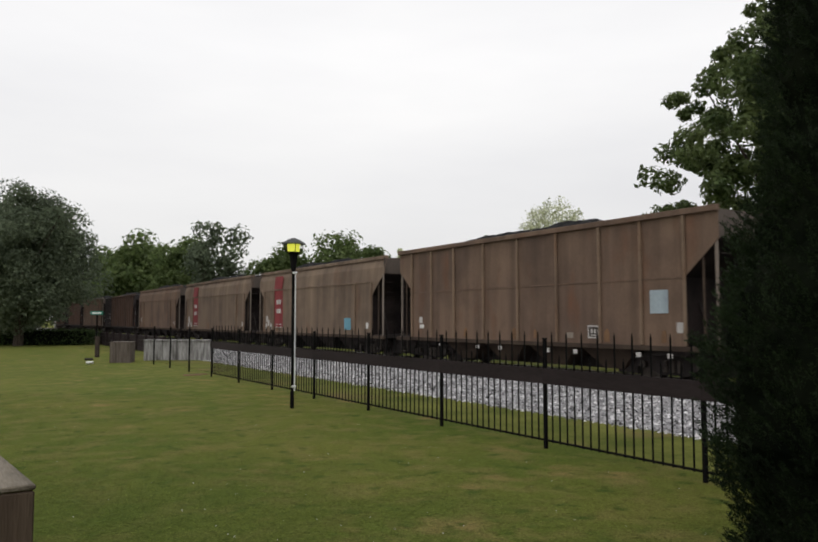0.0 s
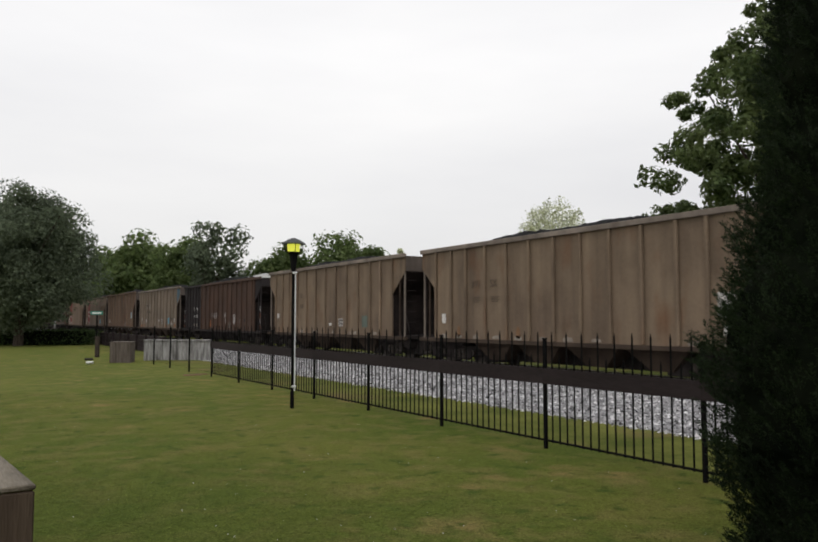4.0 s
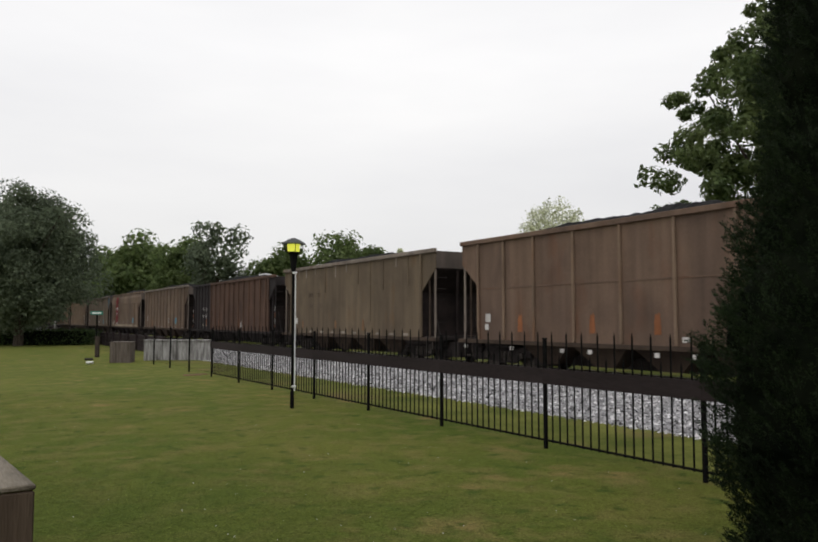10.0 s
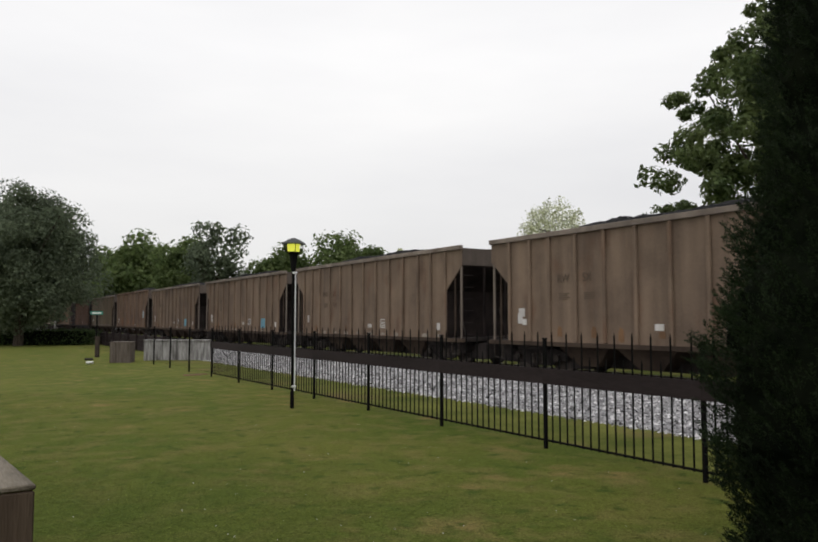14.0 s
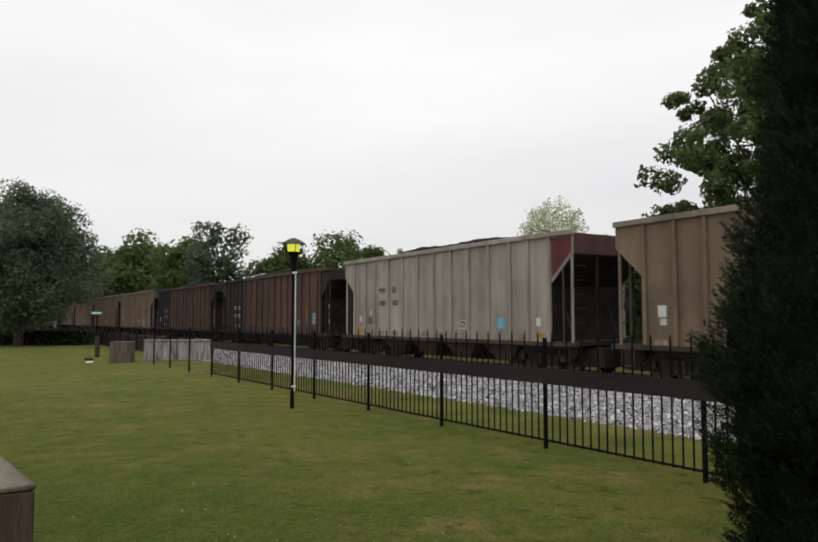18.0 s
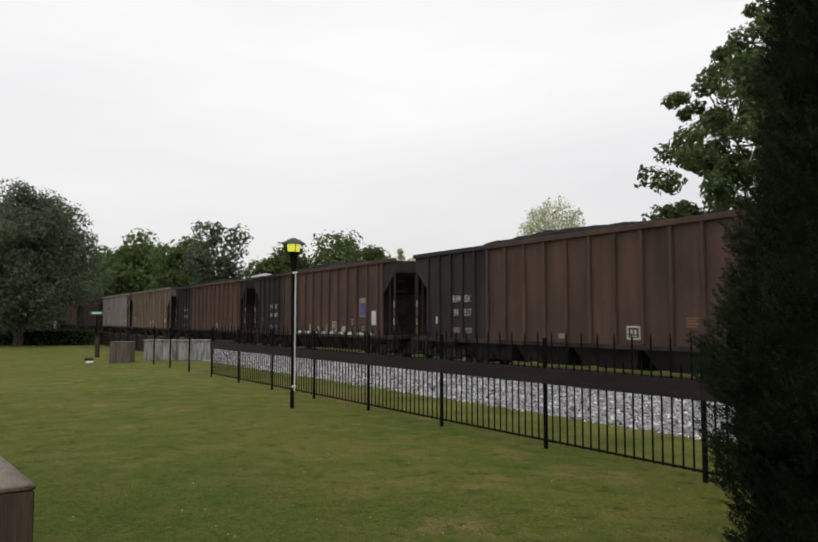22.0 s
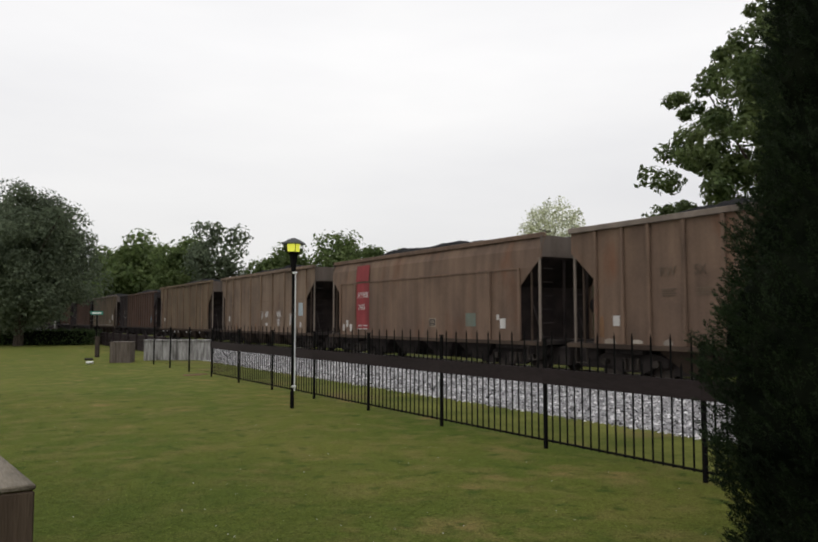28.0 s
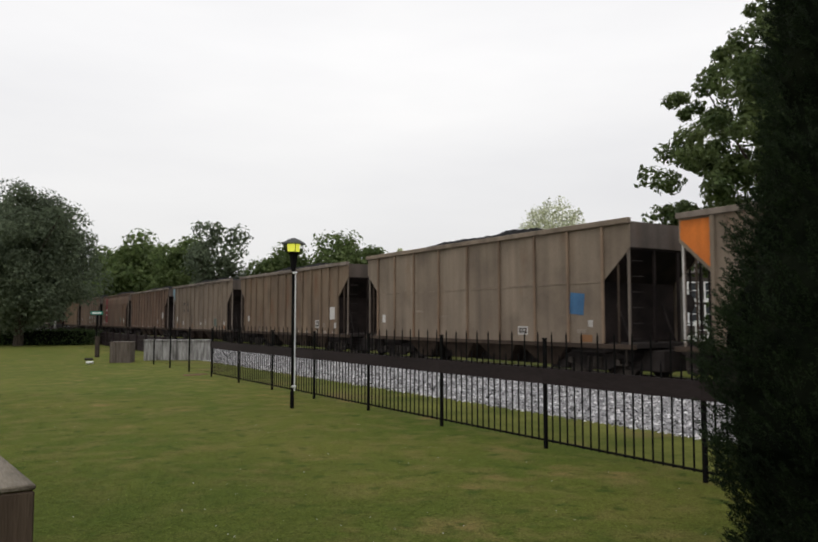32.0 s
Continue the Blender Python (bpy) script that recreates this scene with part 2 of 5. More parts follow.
DUST_PATCH = car_paint("dust_patch", (0.26, 0.215, 0.165), (0.18, 0.14, 0.105), (0.15, 0.11, 0.08), 0.64)
DEEP_BLUE = car_paint("deep_blue_paint", (0.060, 0.150, 0.280), (0.050, 0.115, 0.21), (0.10, 0.11, 0.13), 0.70)
PURPLE_BLUE = car_paint("purple_blue_paint", (0.095, 0.105, 0.23), (0.08, 0.08, 0.165), (0.2, 0.18, 0.19), 0.70)
PANEL_GREY = car_paint("panel_grey_paint", (0.27, 0.24, 0.235), (0.21, 0.18, 0.175), (0.14, 0.10, 0.085), 0.70)
TEAL = car_paint("faded_teal_paint", (0.125, 0.170, 0.145), (0.110, 0.128, 0.105), (0.13, 0.10, 0.07), 0.58)
STENCIL_WHITE = car_paint("stencil_white", (0.62, 0.60, 0.57), (0.38, 0.35, 0.32), (0.18, 0.14, 0.11), 0.68)
LETTER_WHITE = car_paint("faded_letter_white", (0.56, 0.54, 0.52), (0.34, 0.32, 0.30), (0.12, 0.10, 0.09), 0.66)
STENCIL_BLACK = car_paint("stencil_black", (0.035, 0.030, 0.027), (0.055, 0.044, 0.036))
FADED_INK = car_paint("faded_ink", (0.120, 0.088, 0.062), (0.100, 0.074, 0.054))
DULL_RED = car_paint("dull_red_paint", (0.135, 0.034, 0.034), (0.085, 0.026, 0.026))
DULL_MAROON = car_paint("dull_maroon_paint", (0.085, 0.040, 0.036), (0.050, 0.028, 0.026))
GRIMY_BLUE = car_paint("grimy_blue_paint", (0.120, 0.190, 0.235), (0.075, 0.115, 0.145), (0.09, 0.08, 0.075), 0.60)
YELLOW_PATCH = car_paint("yellow_patch_paint", (0.40, 0.25, 0.06), (0.28, 0.17, 0.055))
ORANGE = car_paint("orange_paint", (0.60, 0.17, 0.03), (0.42, 0.12, 0.03), (0.22, 0.10, 0.05), 0.74)
DUSTY_ORANGE = car_paint("dusty_orange_paint", (0.27, 0.13, 0.055), (0.18, 0.095, 0.048))
ORANGE_RUST = car_paint("orange_rust_paint", (0.34, 0.125, 0.045), (0.20, 0.085, 0.045))
FAINT_ORANGE = car_paint("faint_rust_paint", (0.225, 0.125, 0.062), (0.135, 0.078, 0.046))
STENCIL_TAN = car_paint("pale_tan_paint", (0.36, 0.295, 0.215), (0.25, 0.20, 0.145))
WORN_WHITE = car_paint("worn_white", (0.36, 0.32, 0.27), (0.22, 0.18, 0.145), (0.15, 0.11, 0.08), 0.56)
BALLAST = surface("limestone_ballast", (0.04, 0.04, 0.043), (0.40, 0.395, 0.405), 17, 0.9, 0, 1.0, fine=24, c3=(0.24, 0.22, 0.22), spots=0.6, shift=False)
STONE = surface("ballast_stone", (0.20, 0.195, 0.20), (0.50, 0.49, 0.495), 3, 0.9, 0, 0.2, island=0.95)
TIE_WOOD = surface("tie_wood", (0.025, 0.018, 0.014), (0.06, 0.045, 0.035), 3, 0.9, 0, 0.3)
LAWN = turf("mown_lawn")
BLADE = turf("grass_blade", 0.30)
ROUGH_GRASS = surface("verge_grass", (0.060, 0.074, 0.015), (0.130, 0.134, 0.033), 0.8, 0.95, 0, 0.5, fine=10, c3=(0.145, 0.112, 0.048), spots=0.60, shift=False, spec=0.05)
BARK = surface("bark", (0.030, 0.023, 0.017), (0.085, 0.066, 0.050), 4, 0.95, 0, 0.7, (3, 3, 0.6))
LEAF_DARK = leafy("dark_leaf", (0.090, 0.114, 0.074), (0.152, 0.186, 0.112), 0.5)
LEAF_MID = leafy("green_leaf", (0.074, 0.113, 0.037), (0.156, 0.202, 0.073), 0.5)
LEAF_OAK = leafy("maple_leaf", (0.050, 0.080, 0.027), (0.142, 0.178, 0.066))
LEAF_PALE = leafy("pale_leaf", (0.46, 0.48, 0.32), (0.64, 0.66, 0.48), 0.55)
LEAF_CEDAR = leafy("cedar_leaf", (0.006, 0.0125, 0.005), (0.034, 0.055, 0.021), 0.35, 0.6)
HEDGE_LEAF = leafy("hedge_leaf", (0.026, 0.046, 0.015), (0.070, 0.102, 0.033))
# near-black colour that stands in for the shade inside dense foliage
CORE = surface("painted_core_shade", (0.004, 0.006, 0.0035), (0.010, 0.013, 0.007), 3, 0.95, 0, 0.5, spec=0.02)
OLD_WOOD = surface("weathered_wood", (0.095, 0.080, 0.060), (0.215, 0.185, 0.142), 3, 0.85, 0, 0.5, (6, 0.7, 6), fine=30)
FACE_WOOD = surface("brown_wood", (0.088, 0.062, 0.044), (0.142, 0.104, 0.074), 3, 0.85, 0, 0.4, (6, 6, 0.6), fine=30)
PLANK_WOOD = surface("grey_plank", (0.07, 0.055, 0.045), (0.15, 0.125, 0.105), 3, 0.9, 0, 0.4, (4, 4, 0.5))
PIPE_WHITE = surface("galvanised_pipe", (0.55, 0.55, 0.56), (0.75, 0.75, 0.76), 5, 0.45, 0.0, 0.05)
SIGN_GREEN = surface("sign_green", (0.02, 0.14, 0.10), (0.03, 0.19, 0.135), 3, 0.45, 0, 0)
BRICK_WALL = surface("brick_wall", (0.15, 0.075, 0.052), (0.24, 0.13, 0.095), 3, 0.9, 0, 0.2)
DARK_WALL = surface("dark_siding", (0.045, 0.038, 0.035), (0.080, 0.068, 0.060), 2, 0.85, 0, 0.2)
ROOF = surface("grey_shingle", (0.10, 0.090, 0.085), (0.18, 0.165, 0.155), 3, 0.9, 0, 0.3)
TRIM_WHITE = surface("white_trim", (0.62, 0.62, 0.61), (0.80, 0.80, 0.79), 4, 0.6, 0, 0.05)
GLASS_DARK = surface("window_glass", (0.02, 0.024, 0.028), (0.035, 0.04, 0.045), 1, 0.08, 0, 0)
WHITEWASH = surface("stained_whitewash", (0.12, 0.115, 0.11), (0.36, 0.35, 0.34), 3.0, 0.9, 0, 0.2, (3, 3, 0.5), fine=20, c3=(0.075, 0.070, 0.065), spots=0.60, shift=False)
TAN_CAR = surface("tan_car_paint", (0.34, 0.25, 0.20), (0.40, 0.30, 0.245), 2, 0.35, 0, 0)
LAMP_GLOW = glow("lamp_glow", (0.80, 0.80, 0.08), 0.62)
LAMP_CAP = surface("grey_lamp_cap", (0.030, 0.034, 0.034), (0.060, 0.066, 0.066), 6, 0.55, 0, 0.1)


# ---------------------------------------------------------------- mesh helpers
def part(name, bm, material, parent=None, label=""):
    me = bpy.data.meshes.new(name)
    bm.to_mesh(me)
    bm.free()
    return hang(name, me, material, parent, label)


def hang(name, me, material, parent=None, label=""):
    if not me.materials:
        me.materials.append(material)
    ob = new(name, me)
    if parent is not None:
        ob.parent = parent
    if label:
        ob["label"] = label
    return ob


def thing(name, at=(0, 0, 0), turn=0.0):
    ob = new(name)
    ob.empty_display_size = 0.2
    ob.matrix_basis = pose(*at, 0, 0, turn)
    return ob


def box(bm, c, s, bevel=0.0, m=None):
    r = bmesh.ops.create_cube(bm, size=1.0)
    vs = r["verts"]
    bmesh.ops.scale(bm, vec=s, verts=vs)
    if bevel:
        es = list({e for v in vs for e in v.link_edges})
        g = bmesh.ops.bevel(bm, geom=es, offset=bevel, segments=1, affect="EDGES")
        vs = list({v for f in g["faces"] for v in f.verts} | {v for v in vs if v.is_valid})
    if m is not None:
        bmesh.ops.transform(bm, matrix=m, verts=vs)
    bmesh.ops.translate(bm, vec=c, verts=vs)
    return bm


def boxes(*items, bevel=0.0):
    bm = bmesh.new()
    for c, s in items:
        box(bm, c, s, bevel)
    return bm


def tube(bm, a, b, r1, r2=None, seg=10):
    a, b = Vector(a), Vector(b)
    r2 = r1 if r2 is None else r2
    d = b - a
    m = Matrix.Translation((a + b) / 2) @ d.to_track_quat("Z", "Y").to_matrix().to_4x4()
    bmesh.ops.create_cone(bm, cap_ends=True, segments=seg, radius1=r1, radius2=r2, depth=d.length, matrix=m)
    return bm


def tubes(*items, seg=10):
    bm = bmesh.new()
    for a, b, r in items:
        tube(bm, a, b, r, seg=seg)
    return bm


def plate(points, axis, at, thick):
    """A flat sheet of that outline, square to the axis: 'x' (points y, z), 'y' (x, z) or 'z' (x, y)."""
    bm = bmesh.new()
    put = {"x": lambda p, k: (at + k, p[0], p[1]), "y": lambda p, k: (p[0], at + k, p[1]), "z": lambda p, k: (p[0], p[1], at + k)}[axis]
    lo = [bm.verts.new(put(p, -thick / 2)) for p in points]
    hi = [bm.verts.new(put(p, thick / 2)) for p in points]
    bm.faces.new(lo)
    bm.faces.new(hi)
    k = len(points)
    for i in range(k):
        bm.faces.new((lo[i], lo[(i + 1) % k], hi[(i + 1) % k], hi[i]))
    bmesh.ops.recalc_face_normals(bm, faces=bm.faces)
    return bm


def sweep(points, x0, x1, along="y"):
    """A closed outline (x, z) drawn out along y."""
    return plate(points, "y", (x0 + x1) / 2, abs(x1 - x0))


def cards(name, pos, nrm, size, material, parent=None, label="", sides=1.0, along=None):
    """Many small leaves in one mesh: each a kinked quad at pos, square to nrm."""
    n = len(pos)
    nrm = nrm / np.maximum(np.linalg.norm(nrm, axis=1, keepdims=True), 1e-6)
    ref = np.random.normal(size=(n, 3))
    u = np.cross(nrm, ref) if along is None else along - nrm * np.sum(along * nrm, axis=1, keepdims=True)
    u /= np.maximum(np.linalg.norm(u, axis=1, keepdims=True), 1e-6)
    v = np.cross(nrm, u)
    s = size.reshape(-1, 1)
    a, b = pos - u * s, pos + u * s
    c = pos + v * s * 0.55 * sides + nrm * s * 0.25
    d = pos - v * s * 0.55 * sides + nrm * s * 0.25
    co = np.stack([a, d, b, c], 1).reshape(-1, 3)
    me = bpy.data.meshes.new(name)
    me.vertices.add(4 * n)
    me.vertices.foreach_set("co", co.astype(np.float32).ravel())
    me.loops.add(6 * n)
    k = np.arange(n)[:, None] * 4
    me.loops.foreach_set("vertex_index", (k + np.array([[0, 1, 2, 0, 2, 3]])).astype(np.int32).ravel())
    me.polygons.add(2 * n)
    me.polygons.foreach_set("loop_start", (np.arange(2 * n) * 3).astype(np.int32))
    me.polygons.foreach_set("loop_total", np.full(2 * n, 3, np.int32))
    me.update(calc_edges=True)
    return hang(name, me, material, parent, label)


def lettering(body, size, material, parent, m, name="lettering", label=""):
    cu = bpy.data.curves.new("lettering", "FONT")
    cu.body, cu.size, cu.extrude = body, size, 0.003
    cu.align_x, cu.align_y = "LEFT", "BOTTOM"
    tmp = bpy.data.objects.new("lettering_curve", cu)
    me = bpy.data.meshes.new_from_object(tmp)
    bpy.data.objects.remove(tmp)
    bpy.data.curves.remove(cu)
    me.materials.clear()
    ob = hang(name, me, material, parent, label)
    ob.matrix_basis = m
    return ob


# ---------------------------------------------------------------- ground, railway
FENCE_X, TRACK_X, RAIL_Z = 6.78, 16.98, 0.07
SIDE_X = TRACK_X - 15.4       # half width of a car

bm = bmesh.new()
bmesh.ops.create_grid(bm, x_segments=1, y_segments=1, size=1800)
ground = tagged(part("ground", bm, LAWN), "short mown lawn, green with dry yellowish patches", "lawn", kind="structure")

bm = plate([(7.3, -60), (9.35, -60), (9.35, 160), (7.3, 160)], "z", 0.005, 0.012)
tagged(part("verge", bm, ROUGH_GRASS), "rougher grass strip between fence and ballast", "grass", kind="structure")

bm = sweep([(9.05, -0.05), (9.2, 0.014), (10.2, 0.022), (12.5, 0.026), (14.8, 0.020), (18.15, 0.018), (18.75, -0.05)], -80, 420)
tagged(part("ballast_bed", bm, BALLAST), "pale grey crushed limestone ballast beside the track", "ballast", kind="structure")

# loose stones on the shoulder
n = 27000
sx = 9.05 + 6.0 * np.random.rand(n)
sy = 2.0 + 40.0 * np.random.rand(n) ** 1.3
sz = np.interp(sx, [9.05, 9.2, 10.2, 12.5, 14.8], [0.0, 0.014, 0.022, 0.026, 0.020]) + 0.004
tet = np.array([[1, 0, 0], [-0.5, 0.86, 0], [-0.5, -0.86, 0], [0, 0, 0.9], [0.25, 0.15, 0.75]])
rr = 0.017 + 0.028 * np.random.rand(n)
ang = np.random.rand(n) * 6.283
ca, sa = np.cos(ang), np.sin(ang)
co = np.empty((n, 4, 3))
for i in range(4):
    jx, jy, jz = tet[i] * 1.0
    k = 0.7 + 0.6 * np.random.rand(n)
    co[:, i, 0] = sx + rr * k * (ca * jx - sa * jy)
    co[:, i, 1] = sy + rr * k * (sa * jx + ca * jy)
    co[:, i, 2] = sz + rr * k * jz
faces = (np.arange(n)[:, None, None] * 4 + np.array([[0, 1, 3], [1, 2, 3], [2, 0, 3]])[None]).reshape(-1, 3)
me = bpy.data.meshes.new("ballast_stones")
me.from_pydata(co.reshape(-1, 3).tolist(), [], faces.tolist())
tagged(hang("ballast_stones", me, STONE), "loose pale crushed stones of the railway ballast", "gravel", kind="stuff")

track = tagged(thing("railway_track", (TRACK_X, 0, -0.15)), "steel railway track on pale ballast with dark ties", "track", kind="structure")
for off in (-0.75, 0.75):
    prof = [(-0.07, 0.06), (0.07, 0.06), (0.07, 0.075), (0.012, 0.10), (0.012, 0.175), (0.036, 0.185), (0.036, 0.215), (0.03, 0.22), (-0.03, 0.22), (-0.036, 0.215), (-0.036, 0.185), (-0.012, 0.175), (-0.012, 0.10), (-0.07, 0.075)]
    part("rail", sweep([(off + a, z) for a, z in prof], -80, 420), RAIL_STEEL, track, "worn steel rail")
bm = bmesh.new()
for i in range(560):
    box(bm, (0, -40 + i * 0.5, 0.115), (2.6, 0.23, 0.13))
tagged(part("ties", bm, TIE_WOOD, track, "dark creosoted wooden ties"), kind="stuff")

# grass blades on the near lawn
n = 110000
dep = 4.3 + 13.0 * np.random.rand(n) ** 1.25
lat = (np.random.rand(n) - 0.5) * 1.25 * dep
bx, by = dep * SIN + lat * COS, dep * COS - lat * SIN
keep = bx < FENCE_X + 2.4
bx, by = bx[keep], by[keep]
n = len(bx)
h = 0.006 + 0.012 * np.random.rand(n)
an = np.random.rand(n) * 6.283
wd = 0.006 + 0.006 * np.random.rand(n)
ln = 0.02 + 0.05 * np.random.rand(n)
co = np.empty((n, 3, 3))
co[:, 0] = np.stack([bx - wd * np.cos(an), by - wd * np.sin(an), np.full(n, 0.002)], 1)
co[:, 1] = np.stack([bx + wd * np.cos(an), by + wd * np.sin(an), np.full(n, 0.002)], 1)
co[:, 2] = np.stack([bx - ln * np.sin(an), by + ln * np.cos(an), 0.0025 + 0.12 * h], 1)
me = bpy.data.meshes.new("grass_blades")
me.from_pydata(co.reshape(-1, 3).tolist(), [], np.arange(3 * n).reshape(-1, 3).tolist())
tagged(hang("grass_blades", me, BLADE), "short mown green grass blades of the lawn", "grass", kind="stuff")


n = 150
dep = 4.4 + 10.0 * np.random.rand(n) ** 1.6
lat = (np.random.rand(n) - 0.5) * 1.1 * dep
pos = np.stack([dep * SIN + lat * COS, dep * COS - lat * SIN, np.full(n, 0.025)], 1)
keep = pos[:, 0] < FENCE_X - 0.3
tagged(cards("clover_flowers", pos[keep], np.tile([[0.0, 0.0, 1.0]], (keep.sum(), 1)), np.full(keep.sum(), 0.007), TRIM_WHITE, sides=1.6), "small white clover flowers in the lawn", "flowers", kind="stuff")


# ---------------------------------------------------------------- fence
PITCH = 2.4177
POST_Y0 = 4.918
N_POST = 12


fence = tagged(thing("iron_fence", (FENCE_X, 0, 0)), "black iron picket fence with staggered picket tops and a dark board", "fence")


def shared(name, bm):
    me = bpy.data.meshes.new(name)
    bm.to_mesh(me)
    bm.free()
    return me


LN = PITCH - 0.046
post_me = shared("post", boxes(((0, 0, 0.70), (0.046, 0.046, 1.48)), bevel=0.004))
cap_me = shared("cap", boxes(((0, 0, 1.452), (0.058, 0.058, 0.02)), bevel=0.005))
rail_me = shared("rail", boxes(((0, PITCH / 2, 0), (0.024, LN, 0.024)), bevel=0.003))
board_me = shared("rail_board", boxes(((-0.035, PITCH / 2, 0), (0.022, PITCH - 0.002, 0.205))))
picket_me = []
for h in (1.20, 1.505):
    bm = boxes(((0, 0, 0.09 + h / 2 - 0.045), (0.0155, 0.0155, h - 0.09)))
    bmesh.ops.create_cone(bm, cap_ends=True, segments=4, radius1=0.011, radius2=0.002, depth=0.05, matrix=Matrix.Translation((0, 0, h + 0.02)))
    picket_me.append(shared("picket", bm))
for i in range(N_POST):
    y = POST_Y0 + (i - 1) * PITCH
    p = hang("post", post_me, BLACK_IRON, fence)
    p.location = (0, y, 0)
    hang("cap", cap_me, BLACK_IRON, p)
    if i < 8:
        for z in (0.112, 0.875, 1.045):
            hang("rail", rail_me, BLACK_IRON, fence).location = (0, y, z)
        hang("rail_board", board_me, BOARD_BROWN, fence, "dark brown flat board between the upper rails").location = (0, y, 0.957)
        for k in range(1, 18):
            hang("picket", picket_me[k % 2], BLACK_IRON, fence).location = (0, y + k * PITCH / 18, 0)


# ---------------------------------------------------------------- garden lamp
def garden_lamp(side, ahead):
    x, y = plan(side, ahead)
    o = tagged(thing("lamp_post", (x, y, 0)), "black garden lamp post with a glowing yellow lantern and pale conduit", "street lamp")
    part("pole", tubes(((0, 0, 0), (0, 0, 2.72), 0.030)), BLACK_IRON, o)
    part("base", tubes(((0, 0, 0), (0, 0, 0.32), 0.038)), BLACK_IRON, o)
    px, py = plan(0.046, -0.02)
    part("conduit", tubes(((px, py, 0.34), (px, py, 2.64), 0.012)), PIPE_WHITE, o, "pale grey conduit pipe strapped to the pole")
    for z in (0.42, 2.62):
        part("strap", boxes(((px / 2, py / 2, z), (0.085, 0.085, 0.04)), bevel=0.01), PIPE_WHITE, o, "pale clamp")
    bm = tubes(((0, 0, 2.66), (0, 0, 2.72), 0.050))
    tube(bm, (0, 0, 2.72), (0, 0, 2.97), 0.052, 0.080, 12)
    part("collar", bm, BLACK_IRON, o)
    bm = bmesh.new()
    tube(bm, (0, 0, 2.97), (0, 0, 3.03), 0.085, 0.122, 16)
    part("lantern_base", bm, BLACK_IRON, o)
    bm = bmesh.new()
    tube(bm, (0, 0, 3.03), (0, 0, 3.185), 0.112, 0.125, 16)
    part("globe", bm, LAMP_GLOW, o, "glowing yellow lamp glass")
    for i in range(6):
        a = i * math.pi / 3 + 0.3
        part("cage_bar", tubes(((0.127 * math.cos(a), 0.127 * math.sin(a), 3.02), (0.185 * math.cos(a), 0.185 * math.sin(a), 3.065), 0.008), ((0.185 * math.cos(a), 0.185 * math.sin(a), 3.062), (0.192 * math.cos(a), 0.192 * math.sin(a), 3.19), 0.008), seg=6), BLACK_IRON, o)
    bm = bmesh.new()
    for z1, z2, r1, r2 in ((3.18, 3.192, 0.236, 0.236), (3.192, 3.235, 0.234, 0.175), (3.235, 3.272, 0.175, 0.115), (3.272, 3.296, 0.115, 0.05), (3.296, 3.306, 0.05, 0.02)):
        tube(bm, (0, 0, z1), (0, 0, z2), r1, r2, 20)
    part("cap", bm, LAMP_CAP, o, "grey domed cap")
    return o


garden_lamp(-2.26, 14.25)

# timber pillar beside the standpoint
o = tagged(thing("timber_pillar", (*plan(-0.792, 1.575), 0), 0), "square brown timber pillar with a weathered flat cap", "pillar")
rot = Matrix.Rotation(radians(-HEAD + 38), 4, "Z")
bm = bmesh.new()
box(bm, (0, 0, 0), (0.50, 0.80, 1.340), 0.004)
bmesh.ops.translate(bm, vec=(-0.25, 0.40, 0.670), verts=bm.verts)
bmesh.ops.transform(bm, matrix=rot, verts=bm.verts)
part("body", bm, FACE_WOOD, o)
bm = bmesh.new()
box(bm, (0, 0, 0), (0.503, 0.803, 0.012), 0.003)
bmesh.ops.translate(bm, vec=(-0.25, 0.40, 1.3475), verts=bm.verts)
bmesh.ops.transform(bm, matrix=rot, verts=bm.verts)
part("cap", bm, OLD_WOOD, o, "grey weathered wooden cap board")


# unseen walls and roof slabs added behind the standpoint to darken the conifer
screen_turn = -HEAD
for name, c, size, words in (("wall_house", (3.2, -2.6, 1.5), (6.0, 0.2, 3.0), "unseen plain brown wall added to shade the conifer"),
                             ("wall_side", (3.9, 0.4, 1.5), (0.2, 5.8, 3.0), "unseen plain brown side wall added to shade the conifer"),
                             ("eave", (4.2, 2.5, 3.04), (3.9, 1.7, 0.12), "unseen plain brown slab added overhead to shade the conifer"),
                             ("porch_roof", (3.3, -0.55, 3.04), (5.4, 4.3, 0.12), "unseen plain brown roof added to shade the conifer")):
    ob = tagged(part(name, boxes((c, size)), FACE_WOOD), words, "wall" if "wall" in name else "roof", kind="structure")
    ob.matrix_basis = pose(0, 0, 0, 0, 0, screen_turn)


